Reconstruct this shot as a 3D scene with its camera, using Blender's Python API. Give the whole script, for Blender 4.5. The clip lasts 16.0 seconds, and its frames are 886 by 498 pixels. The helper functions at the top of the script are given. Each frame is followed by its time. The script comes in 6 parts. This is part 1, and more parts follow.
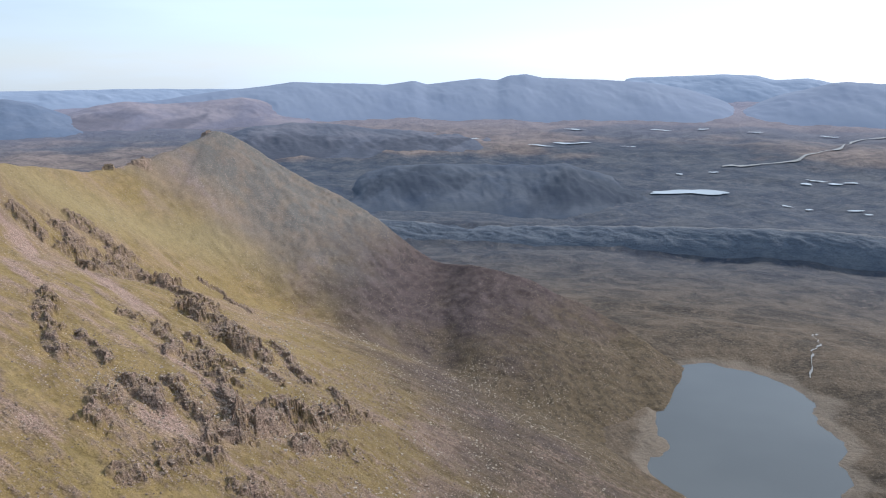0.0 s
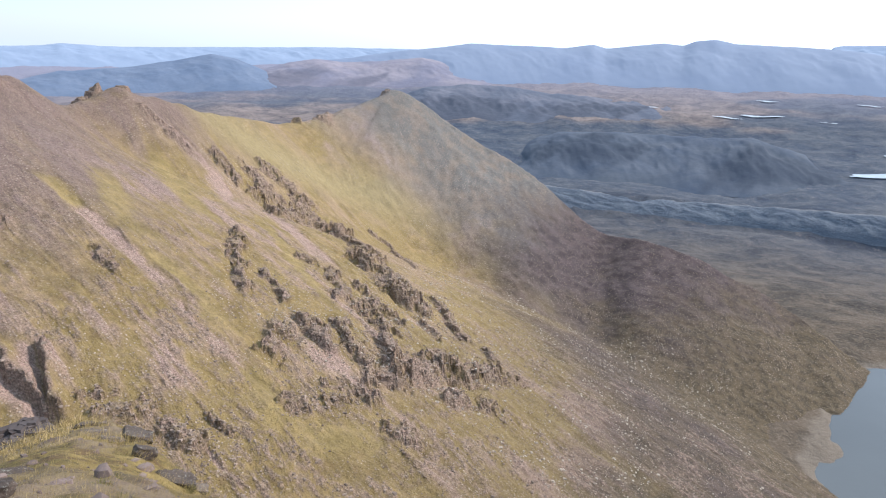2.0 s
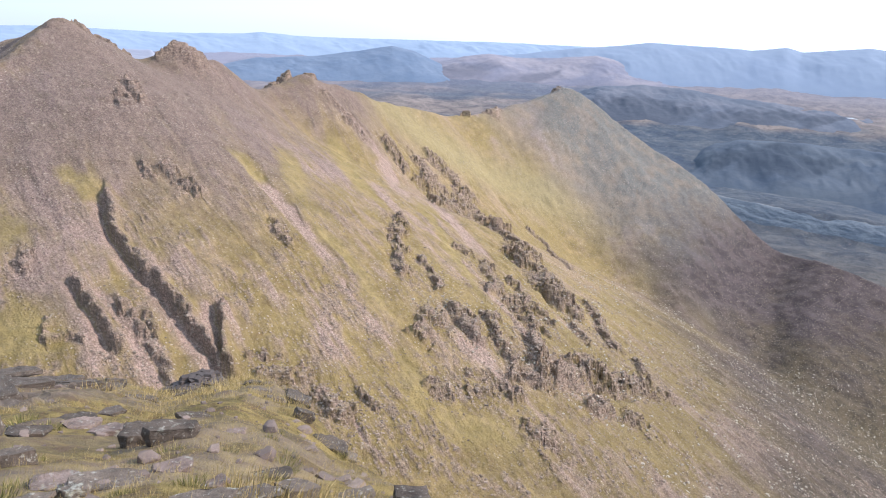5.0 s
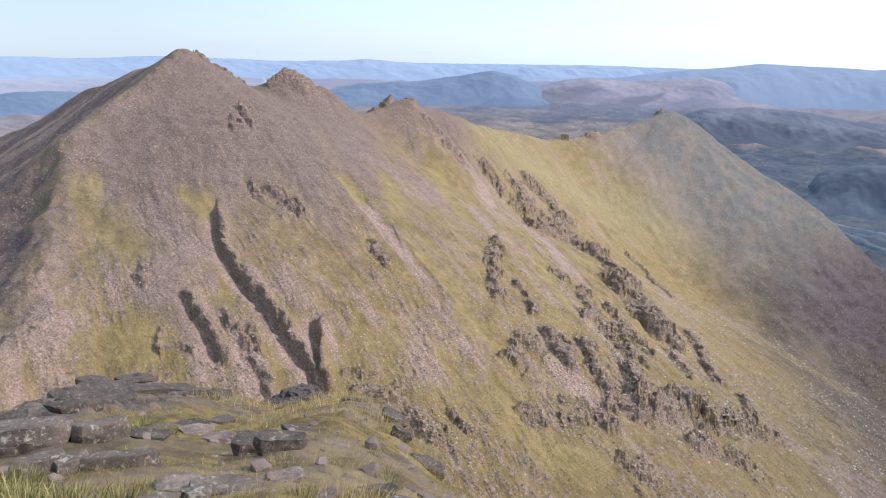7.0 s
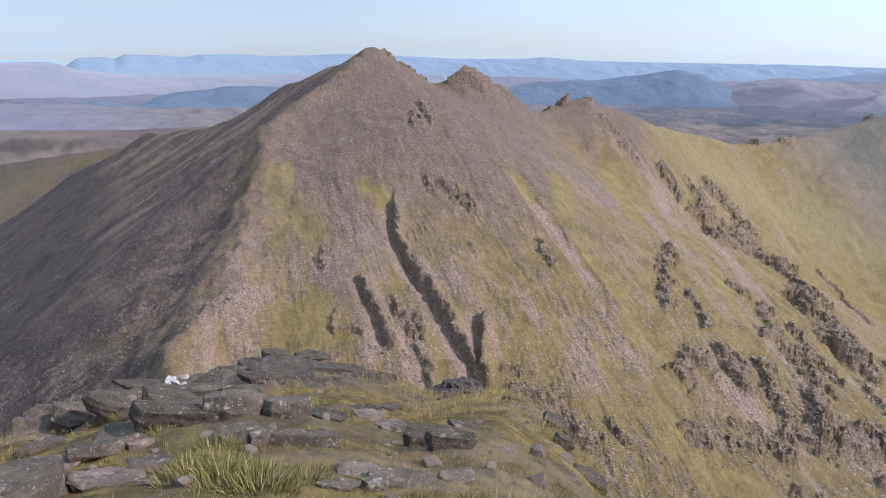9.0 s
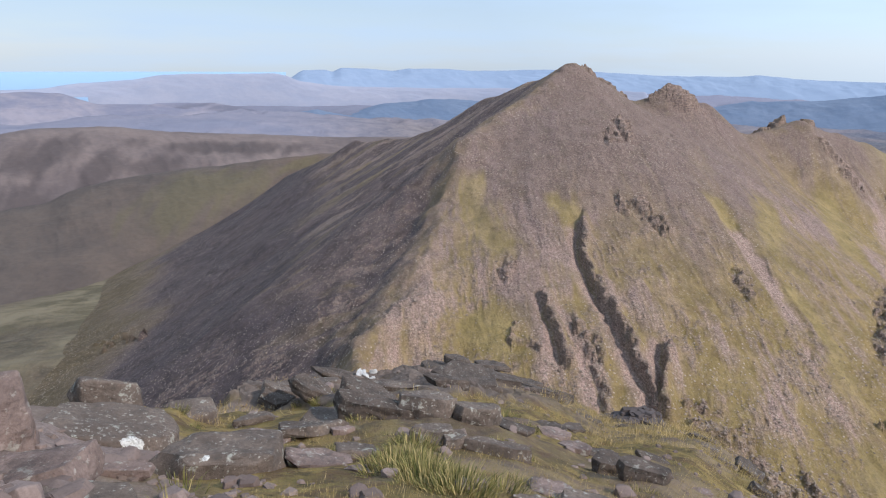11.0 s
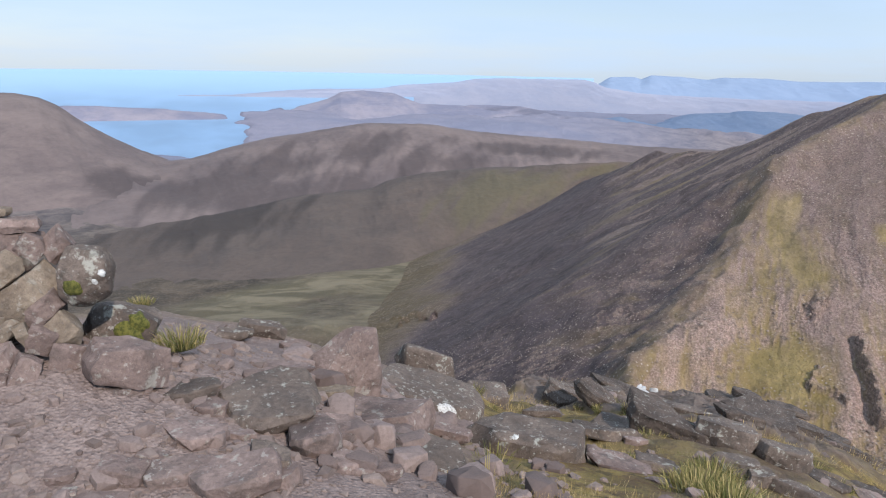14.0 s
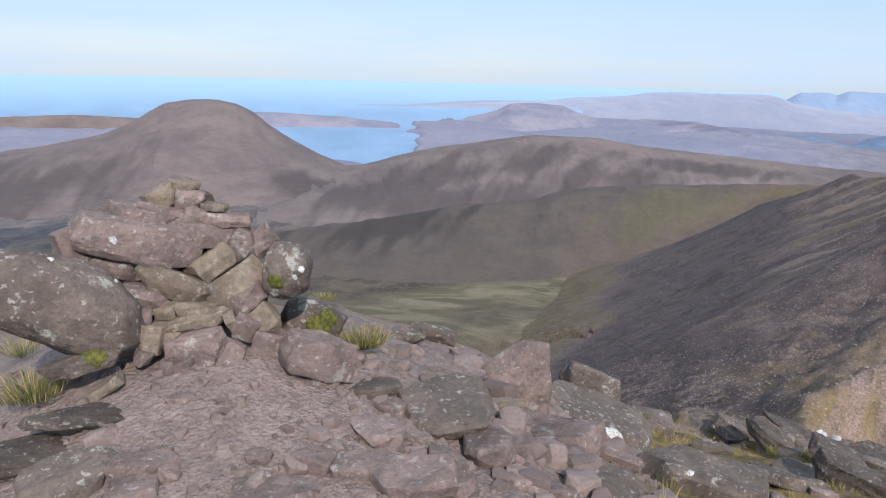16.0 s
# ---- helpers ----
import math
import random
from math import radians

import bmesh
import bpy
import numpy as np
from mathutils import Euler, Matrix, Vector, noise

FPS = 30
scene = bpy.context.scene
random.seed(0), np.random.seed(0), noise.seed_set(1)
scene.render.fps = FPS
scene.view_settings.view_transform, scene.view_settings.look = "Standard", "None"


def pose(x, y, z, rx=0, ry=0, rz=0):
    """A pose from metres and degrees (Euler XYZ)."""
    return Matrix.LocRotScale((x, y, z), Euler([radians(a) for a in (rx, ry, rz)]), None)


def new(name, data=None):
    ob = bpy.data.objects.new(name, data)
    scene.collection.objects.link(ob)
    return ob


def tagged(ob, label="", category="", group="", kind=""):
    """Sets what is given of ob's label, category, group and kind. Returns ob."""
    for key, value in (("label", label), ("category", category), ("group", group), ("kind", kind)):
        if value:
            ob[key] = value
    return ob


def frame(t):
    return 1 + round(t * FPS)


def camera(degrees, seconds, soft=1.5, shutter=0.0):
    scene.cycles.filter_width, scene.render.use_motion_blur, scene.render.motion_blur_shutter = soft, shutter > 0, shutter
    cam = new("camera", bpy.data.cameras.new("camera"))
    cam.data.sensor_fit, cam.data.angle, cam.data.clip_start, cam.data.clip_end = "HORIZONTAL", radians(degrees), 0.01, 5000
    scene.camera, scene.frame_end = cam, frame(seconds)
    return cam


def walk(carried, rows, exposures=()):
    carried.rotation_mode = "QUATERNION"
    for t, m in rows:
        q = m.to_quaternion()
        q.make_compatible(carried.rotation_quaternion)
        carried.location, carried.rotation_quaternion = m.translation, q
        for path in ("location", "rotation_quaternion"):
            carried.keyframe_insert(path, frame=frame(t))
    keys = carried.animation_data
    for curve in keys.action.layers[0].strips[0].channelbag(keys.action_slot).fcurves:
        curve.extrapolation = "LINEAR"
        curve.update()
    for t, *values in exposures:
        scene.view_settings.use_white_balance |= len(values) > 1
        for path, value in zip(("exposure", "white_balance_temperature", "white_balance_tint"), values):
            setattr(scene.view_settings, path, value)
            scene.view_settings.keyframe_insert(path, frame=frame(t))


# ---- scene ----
cam = camera(64.2, 16.0, soft=1.1)
PATH = [
    (0.0, pose(0.529, 0.693, -0.022, 75.31, 0.39, -0.00)),
    (0.5, pose(0.491, 0.683, -0.021, 74.81, 0.47, 3.17)),
    (1.0, pose(0.454, 0.672, -0.020, 74.25, -0.04, 6.53)),
    (1.5, pose(0.417, 0.660, -0.018, 73.60, -0.28, 10.23)),
    (2.0, pose(0.382, 0.647, -0.016, 72.48, -0.40, 13.89)),
    (2.5, pose(0.351, 0.633, -0.016, 70.91, -0.78, 17.15)),
    (3.0, pose(0.327, 0.617, -0.019, 70.06, -0.96, 19.90)),
    (3.5, pose(0.318, 0.609, -0.023, 69.92, -1.09, 22.27)),
    (4.0, pose(0.312, 0.612, -0.019, 70.49, -1.16, 24.29)),
    (4.2, pose(0.308, 0.615, -0.015, 70.91, -1.34, 25.13)),
    (6.3, pose(0.283, 0.565, -0.047, 73.05, -0.91, 31.61)),
    (6.5, pose(0.267, 0.559, -0.045, 73.24, -0.81, 32.71)),
    (7.0, pose(0.224, 0.548, -0.033, 73.67, -0.55, 35.27)),
    (7.5, pose(0.172, 0.542, -0.006, 73.87, -0.18, 38.19)),
    (8.0, pose(0.135, 0.556, 0.014, 73.86, 0.09, 41.70)),
    (8.5, pose(0.105, 0.553, 0.014, 73.50, 0.11, 45.29)),
    (9.0, pose(0.073, 0.526, 0.004, 73.43, -0.34, 49.25)),
    (9.2, pose(0.060, 0.516, 0.001, 73.59, -0.50, 50.89)),
    (11.3, pose(-0.046, 0.364, -0.010, 74.68, -0.77, 67.08)),
    (11.5, pose(-0.041, 0.343, -0.011, 74.82, -0.90, 68.58)),
    (12.0, pose(-0.032, 0.308, -0.006, 74.84, -1.03, 72.37)),
    (12.5, pose(-0.015, 0.280, 0.003, 74.76, -1.08, 76.30)),
    (13.0, pose(0.006, 0.234, 0.002, 74.76, -1.16, 80.35)),
    (13.5, pose(0.019, 0.174, 0.006, 74.80, -1.25, 84.70)),
    (14.0, pose(0.025, 0.122, -0.000, 74.58, -1.23, 88.77)),
    (14.5, pose(0.017, 0.104, -0.004, 74.42, -1.08, 92.54)),
    (15.0, pose(0.006, 0.087, -0.003, 74.24, -1.12, 95.76)),
    (15.5, pose(0.008, 0.043, -0.009, 74.43, -1.35, 98.82)),
    (16.0, pose(0.002, -0.000, -0.004, 75.20, -1.48, 102.14)),
]
EXPOSURES = [(0.0, -0.33, 6480, 15), (1.5, -0.03, 6420, 15), (3.5, 0.31, 6430, 15), (4.2, 0.30, 6400, 15), (7.0, 0.02, 6270, 15),
             (9.0, -0.25, 6250, 15), (12.5, -0.18, 6250, 15), (16.0, -0.12, 6220, 15)]
walk(cam, PATH, EXPOSURES)

# ---------------------------------------------------------------- light
SUN_AZ, SUN_EL = -62.0, 38.0          # degrees to the left of +y, and above level
sun_way = Vector((-math.sin(radians(SUN_AZ)) * math.cos(radians(SUN_EL)),
                  math.cos(radians(SUN_AZ)) * math.cos(radians(SUN_EL)), math.sin(radians(SUN_EL))))
sun = new("sun", bpy.data.lights.new("sun", "SUN"))
sun.data.energy, sun.data.angle, sun.data.color = 5.0, radians(1.2), (1.0, 0.92, 0.80)
sun.matrix_world = sun_way.to_track_quat("Z", "Y").to_matrix().to_4x4()

world = bpy.data.worlds.new("sky")
scene.world = world
world.use_nodes = True
wn = world.node_tree.nodes
wl = world.node_tree.links
wn.clear()
w_out = wn.new("ShaderNodeOutputWorld")
w_bg = wn.new("ShaderNodeBackground")
w_sky = wn.new("ShaderNodeTexSky")
w_sky.sky_type, w_sky.sun_disc = "NISHITA", False
w_sky.sun_elevation, w_sky.sun_rotation = radians(SUN_EL), radians(-SUN_AZ)
w_sky.altitude, w_sky.dust_density, w_sky.ozone_density = 900, 0.4, 1.6
w_bg.inputs["Strength"].default_value = 0.096
w_co = wn.new("ShaderNodeTexCoord")
w_map = wn.new("ShaderNodeMapping")
w_map.inputs["Scale"].default_value = (1.2, 1.2, 9.0)
w_noise = wn.new("ShaderNodeTexNoise")
w_noise.inputs["Scale"].default_value, w_noise.inputs["Detail"].default_value = 1.6, 5.0
w_noise.inputs["Roughness"].default_value = 0.55
w_ramp = wn.new("ShaderNodeValToRGB")
w_ramp.color_ramp.elements[0].position, w_ramp.color_ramp.elements[1].position = 0.42, 0.72
w_amt = wn.new("ShaderNodeMath")
w_amt.operation = "MULTIPLY_ADD"
w_amt.inputs[1].default_value, w_amt.inputs[2].default_value = 0.4, 0.6
w_mix = wn.new("ShaderNodeMix")
w_mix.data_type = "RGBA"
w_mix.inputs["B"].default_value = (6.1, 8.0, 9.9, 1)
wl.new(w_co.outputs["Generated"], w_map.inputs["Vector"])
wl.new(w_map.outputs["Vector"], w_noise.inputs["Vector"])
wl.new(w_noise.outputs["Fac"], w_ramp.inputs["Fac"])
wl.new(w_ramp.outputs["Color"], w_amt.inputs[0])
wl.new(w_amt.outputs["Value"], w_mix.inputs["Factor"])
wl.new(w_sky.outputs["Color"], w_mix.inputs["A"])
w_dot = wn.new("ShaderNodeVectorMath")
w_dot.operation = "DOT_PRODUCT"
w_dot.inputs[1].default_value = sun_way
w_near = wn.new("ShaderNodeMapRange")
w_near.inputs["From Min"].default_value, w_near.inputs["From Max"].default_value = -0.4, 0.95
w_near.inputs["To Min"].default_value, w_near.inputs["To Max"].default_value = 1.14, 2.35
w_haze = wn.new("ShaderNodeVectorMath")
w_haze.operation = "SCALE"
wl.new(w_co.outputs["Generated"], w_dot.inputs[0])
wl.new(w_dot.outputs["Value"], w_near.inputs["Value"])
wl.new(w_mix.outputs["Result"], w_haze.inputs[0])
wl.new(w_near.outputs["Result"], w_haze.inputs["Scale"])
wl.new(w_haze.outputs["Vector"], w_bg.inputs["Color"])
wl.new(w_bg.outputs["Background"], w_out.inputs["Surface"])


# ---------------------------------------------------------------- materials
class Mat:
    """Small builder of node materials."""

    def __init__(self, name, rough=0.9):
        self.m = bpy.data.materials.new(name)
        self.m.use_nodes = True
        self.n, self.l = self.m.node_tree.nodes, self.m.node_tree.links
        self.b = self.n["Principled BSDF"]
        self.b.inputs["Roughness"].default_value = rough
        self.b.inputs["Specular IOR Level"].default_value = 0.25
        self.geo = None

    def put(self, socket, value):
        if isinstance(value, (int, float)):
            socket.default_value = value
        elif isinstance(value, tuple):
            socket.default_value = (*value, 1) if len(value) == 3 and socket.type == "RGBA" else value
        else:
            self.l.new(value, socket)

    def pos(self, scale=(1, 1, 1), local=False):
        c = self.n.new("ShaderNodeTexCoord") if local else self.n.new("ShaderNodeNewGeometry")
        mp = self.n.new("ShaderNodeMapping")
        mp.inputs["Scale"].default_value = scale
        self.l.new(c.outputs["Object" if local else "Position"], mp.inputs["Vector"])
        return mp.outputs["Vector"]

    def noise(self, scale, detail=4.0, rough=0.55, at=None, warp=0.0):
        t = self.n.new("ShaderNodeTexNoise")
        t.inputs["Scale"].default_value, t.inputs["Detail"].default_value = scale, detail
        t.inputs["Roughness"].default_value, t.inputs["Distortion"].default_value = rough, warp
        self.l.new(at if at is not None else self.pos(), t.inputs["Vector"])
        return t.outputs["Fac"]

    def cells(self, scale, at=None, feature="F1", out="Distance"):
        t = self.n.new("ShaderNodeTexVoronoi")
        t.inputs["Scale"].default_value, t.feature = scale, feature
        self.l.new(at if at is not None else self.pos(), t.inputs["Vector"])
        return t.outputs[out]

    def attr(self, name):
        t = self.n.new("ShaderNodeAttribute")
        t.attribute_name = name
        return t.outputs["Fac"]

    def rand(self):
        return self.n.new("ShaderNodeObjectInfo").outputs["Random"]

    def island(self):
        return self.n.new("ShaderNodeNewGeometry").outputs["Random Per Island"]

    def step(self, v, lo, hi, a=0.0, b=1.0):
        t = self.n.new("ShaderNodeMapRange")
        t.interpolation_type = "SMOOTHSTEP"
        for k, x in (("Value", v), ("From Min", lo), ("From Max", hi), ("To Min", a), ("To Max", b)):
            self.put(t.inputs[k], x)
        return t.outputs["Result"]

    def calc(self, op, a, b=0.0):
        t = self.n.new("ShaderNodeMath")
        t.operation = op
        self.put(t.inputs[0], a)
        self.put(t.inputs[1], b)
        return t.outputs["Value"]

    def mix(self, f, a, b, blend="MIX"):
        t = self.n.new("ShaderNodeMix")
        t.data_type, t.blend_type = "RGBA", blend
        self.put(t.inputs["Factor"], f)
        self.put(t.inputs["A"], a)
        self.put(t.inputs["B"], b)
        return t.outputs["Result"]

    def color(self, c):
        self.put(self.b.inputs["Base Color"], c)

    def bump(self, h, dist, strength=1.0):
        t = self.n.new("ShaderNodeBump")
        t.inputs["Distance"].default_value, t.inputs["Strength"].default_value = dist, strength
        self.l.new(h, t.inputs["Height"])
        if self.b.inputs["Normal"].is_linked:
            self.l.new(self.b.inputs["Normal"].links[0].from_socket, t.inputs["Normal"])
        self.l.new(t.outputs["Normal"], self.b.inputs["Normal"])

    def glow(self, c, s):
        self.put(self.b.inputs["Emission Color"], c)
        self.b.inputs["Emission Strength"].default_value = s


def mountain_material():
    m = Mat("mountain_turf_and_scree", 0.95)
    fine = m.noise(0.9, 6, 0.7)
    mid = m.noise(0.06, 5, 0.6)
    big = m.noise(0.012, 4, 0.55)
    grass = m.mix(m.step(mid, 0.35, 0.68), (0.178, 0.126, 0.047), (0.288, 0.202, 0.088))
    grass = m.mix(m.step(big, 0.42, 0.62), grass, (0.238, 0.170, 0.068))
    grass = m.mix(m.step(m.noise(0.16, 5, 0.65), 0.48, 0.70, 0.0, 0.55), grass, (0.170, 0.108, 0.055))
    scree = m.mix(m.step(fine, 0.36, 0.64), (0.196, 0.130, 0.106), (0.440, 0.305, 0.250))
    scree = m.mix(m.step(m.noise(0.05, 5, 0.65), 0.50, 0.68, 0.0, 0.45), scree, (0.165, 0.128, 0.070))
    # Heather colours, which also paint cloud shade and the flank's shaded side.
    heath_shade = m.mix(m.step(mid, 0.35, 0.65), (0.042, 0.030, 0.033), (0.082, 0.060, 0.062))
    heath_shade = m.mix(m.step(m.noise(0.22, 5, 0.7), 0.52, 0.70, 0.0, 0.4), heath_shade, (0.140, 0.104, 0.092))
    rock = m.mix(m.step(fine, 0.3, 0.7), (0.120, 0.082, 0.065), (0.400, 0.280, 0.218))
    rock = m.mix(m.step(m.noise(0.35, 4, 0.6, at=m.pos((0.5, 0.5, 3.0))), 0.47, 0.58, 0.0, 0.6), rock, (0.080, 0.061, 0.054))
    pick = m.n.new("ShaderNodeSeparateColor")
    m.l.new(m.cells(0.5, out="Color"), pick.inputs["Color"])
    speck = m.calc("MULTIPLY", m.step(m.cells(0.5), 0.12, 0.40, 1.0, 0.0), m.step(pick.outputs["Red"], 0.55, 0.75))
    c = m.mix(m.attr("scree"), grass, scree)
    c = m.mix(m.calc("MULTIPLY", m.attr("lush"), 0.75), c, m.mix(m.step(mid, 0.35, 0.65), (0.222, 0.164, 0.062), (0.308, 0.226, 0.094)))
    # Peat tussocks, darkened too for cloud shade on the lower slope.
    tussock = m.mix(m.step(m.noise(0.10, 6, 0.7, warp=0.4), 0.38, 0.62), (0.036, 0.028, 0.020), (0.092, 0.068, 0.042))
    c = m.mix(m.calc("MULTIPLY", m.attr("peat"), 0.9), c, m.mix(m.step(fine, 0.55, 0.75, 0.0, 0.7), tussock, (0.20, 0.16, 0.12)))
    # Pale grass strip, with the sunshine on it painted in as straw colour.
    c = m.mix(m.attr("straw"), c, (0.285, 0.226, 0.115))
    c = m.mix(m.attr("grey"), c, m.mix(m.step(fine, 0.3, 0.7), (0.102, 0.096, 0.090), (0.188, 0.176, 0.162)))
    c = m.mix(m.attr("heath_shade"), c, heath_shade)
    c = m.mix(m.calc("MULTIPLY", speck, m.attr("stones")), c, (0.40, 0.32, 0.26))
    c = m.mix(m.attr("rock"), c, rock)
    coarse = m.noise(0.33, 5, 0.7)
    way = m.n.new("ShaderNodeCombineXYZ")
    m.l.new(m.calc("MULTIPLY", m.attr("flow"), 0.16), way.inputs["X"])
    m.l.new(m.calc("MULTIPLY", m.attr("fall"), 0.055), way.inputs["Y"])
    run = m.noise(1.0, 6, 0.68, way.outputs["Vector"])
    plain = m.step(m.attr("heath_shade"), 0.2, 0.8, 1.0, 0.3)
    c = m.mix(m.calc("MULTIPLY", m.step(run, 0.36, 0.54, 0.14, 0.0), plain), c, (0.090, 0.068, 0.042))
    c = m.mix(m.calc("MULTIPLY", m.step(run, 0.54, 0.72, 0.0, 0.12), plain), c, (0.33, 0.25, 0.20))
    c = m.mix(m.step(coarse, 0.48, 0.62, 0.0, 0.27), c, (0.075, 0.057, 0.037))
    c = m.mix(m.calc("MULTIPLY", m.step(m.noise(0.5, 3, 0.6), 0.58, 0.70, 0.0, 0.5), m.step(m.attr("lush"), 0.0, 0.8, 1.0, 0.25)), c, (0.37, 0.30, 0.225))
    m.color(c)
    m.bump(fine, 1.4, 0.9)
    m.bump(coarse, 2.0, 0.7)
    m.bump(speck, 0.9, 0.6)
    m.bump(run, 1.0, 0.25)
    m.bump(mid, 5.0, 0.3)
    return m.m


def moor_material():
    m = Mat("moor_heath", 0.95)
    fine = m.noise(0.25, 7, 0.72)
    mid = m.noise(0.012, 7, 0.66, warp=0.6)
    near = m.mix(m.step(mid, 0.35, 0.65), (0.040, 0.031, 0.022), (0.098, 0.073, 0.050))
    near = m.mix(m.step(m.noise(0.05, 6, 0.7, warp=0.5), 0.48, 0.66, 0.0, 0.6), near, (0.130, 0.098, 0.070))
    near = m.mix(m.step(fine, 0.50, 0.72, 0.0, 0.6), near, (0.21, 0.17, 0.13))
    near = m.mix(m.step(fine, 0.30, 0.48, 0.5, 0.0), near, (0.022, 0.019, 0.015))
    grass = m.mix(m.step(m.noise(0.02, 6, 0.68, at=m.pos((1, 0.5, 1)), warp=0.8), 0.40, 0.62), (0.092, 0.076, 0.045), (0.172, 0.140, 0.090))
    near = m.mix(m.attr("green"), near, grass)
    # Far moor: blue and pale tints that grow with distance paint the haze.
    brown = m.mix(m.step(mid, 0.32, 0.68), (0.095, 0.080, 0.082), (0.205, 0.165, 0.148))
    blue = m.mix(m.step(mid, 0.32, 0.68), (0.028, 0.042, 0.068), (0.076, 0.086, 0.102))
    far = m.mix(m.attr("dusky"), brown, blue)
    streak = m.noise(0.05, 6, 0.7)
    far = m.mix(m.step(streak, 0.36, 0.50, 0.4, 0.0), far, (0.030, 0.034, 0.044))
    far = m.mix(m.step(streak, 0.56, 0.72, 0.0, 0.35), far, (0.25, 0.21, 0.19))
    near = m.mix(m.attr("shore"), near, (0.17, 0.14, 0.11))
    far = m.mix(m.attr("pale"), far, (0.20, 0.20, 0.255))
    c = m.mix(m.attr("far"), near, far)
    m.color(c)
    m.bump(fine, 3.0, 0.5)
    m.bump(m.noise(0.05, 5, 0.65), 8.0, 0.4)
    m.bump(mid, 22.0, 0.4)
    return m.m


def hill_material(name, a, b, glow, s, scale=0.006, also=None, sunlit_rim=0.0, grain=1.0):
    m = Mat(name, 1.0)
    v = m.noise(scale, 7, 0.66, at=m.pos((1, 1, 3.0)), warp=0.4)
    c = m.mix(m.step(v, 0.36, 0.64), a, b)
    if also:
        c = m.mix(m.step(m.noise(0.0032, 6, 0.66, warp=0.5), 0.42, 0.70, 0.0, 0.6), c, also)
    # Dark patches paint cloud shade along with heather and eroded peat.
    c = m.mix(m.calc("MULTIPLY", m.attr("dark"), 0.75), c, tuple(0.52 * k for k in a))
    c = m.mix(m.calc("MULTIPLY", m.attr("green"), 0.65), c, (0.096, 0.082, 0.046))
    fine = m.noise(scale * 9, 7, 0.72, at=m.pos((1, 1, 2.0)))
    c = m.mix(m.step(fine, 0.34, 0.56, 0.5 * grain, 0.0), c, tuple(0.5 * k for k in a))
    c = m.mix(m.step(fine, 0.54, 0.72, 0.0, 0.4 * grain), c, tuple(min(1.0, 1.45 * k) for k in b))
    # Paler top band paints sunlight along the plateau's edge.
    if sunlit_rim:
        c = m.mix(m.calc("MULTIPLY", m.step(m.attr("up"), 0.80, 0.93), m.step(fine, 0.35, 0.6)), c, (sunlit_rim * 0.8, sunlit_rim * 0.78, sunlit_rim * 0.76))
    m.color(c)
    m.bump(v, 50.0, 0.5 * grain)
    m.bump(fine, 9.0, 0.6 * grain)
    # Emission on the distant hills imitates haze.
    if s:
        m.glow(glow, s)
    return m.m


def water_material(name, c, rough, wave=0.0, glow=None, s=0.0):
    m = Mat(name, rough)
    m.b.inputs["Specular IOR Level"].default_value = 0.5
    c = m.mix(m.step(m.noise(0.004, 3, 0.5), 0.35, 0.65), c, tuple(x * 1.25 for x in c))
    # The sea's paling with distance is haze painted into its colour.
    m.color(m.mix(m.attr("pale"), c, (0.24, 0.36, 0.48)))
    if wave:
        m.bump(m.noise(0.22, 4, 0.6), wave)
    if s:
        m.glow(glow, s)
    return m.m


MOUNTAIN = mountain_material()
MOOR = moor_material()
# Sea and lake water emits a little, in place of haze over it.
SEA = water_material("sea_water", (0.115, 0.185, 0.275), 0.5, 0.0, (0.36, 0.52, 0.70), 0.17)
LOCH = water_material("loch_water", (0.058, 0.061, 0.058), 0.25, 0.10)
POOL = water_material("pool_water", (0.30, 0.34, 0.37), 0.3)
RIVER = water_material("river_water", (0.20, 0.195, 0.18), 0.4)


# ---------------------------------------------------------------- numbers for land forms
def hash2(ix, iy, seed):
    h = (ix.astype(np.int64) * 374761393 + iy.astype(np.int64) * 668265263 + seed * 1442695041) & 0xFFFFFFFF
    h = ((h ^ (h >> 13)) * 1274126177) & 0xFFFFFFFF
    return ((h ^ (h >> 16)) & 0xFFFFFF) / float(0xFFFFFF)


def vnoise(x, y, seed=0):
    ix, iy = np.floor(x), np.floor(y)
    fx, fy = x - ix, y - iy
    fx, fy = fx * fx * fx * (fx * (fx * 6 - 15) + 10), fy * fy * fy * (fy * (fy * 6 - 15) + 10)
    a, b = hash2(ix, iy, seed), hash2(ix + 1, iy, seed)
    c, d = hash2(ix, iy + 1, seed), hash2(ix + 1, iy + 1, seed)
    return (a + (b - a) * fx) * (1 - fy) + (c + (d - c) * fx) * fy


def fbm(x, y, octaves=5, seed=0, gain=0.5):
    total, amp, norm = 0.0, 1.0, 0.0
    for k in range(octaves):
        total = total + amp * (vnoise(x * 2 ** k + 17.3 * k, y * 2 ** k - 9.1 * k, seed + k) * 2 - 1)
        norm += amp
        amp *= gain
    return total / norm


def ridged(x, y, octaves=5, seed=0):
    total, amp, norm = 0.0, 1.0, 0.0
    for k in range(octaves):
        total = total + amp * (1 - np.abs(vnoise(x * 2 ** k + 7.7 * k, y * 2 ** k + 3.1 * k, seed + k) * 2 - 1))
        norm += amp
        amp *= 0.5
    return total / norm


def smooth(v, lo, hi):
    t = np.clip((v - lo) / (hi - lo), 0, 1)
    return t * t * (3 - 2 * t)


def softmax2(a, b, k):
    return np.maximum(a, b) + k * np.log1p(np.exp(-np.abs(a - b) / k))


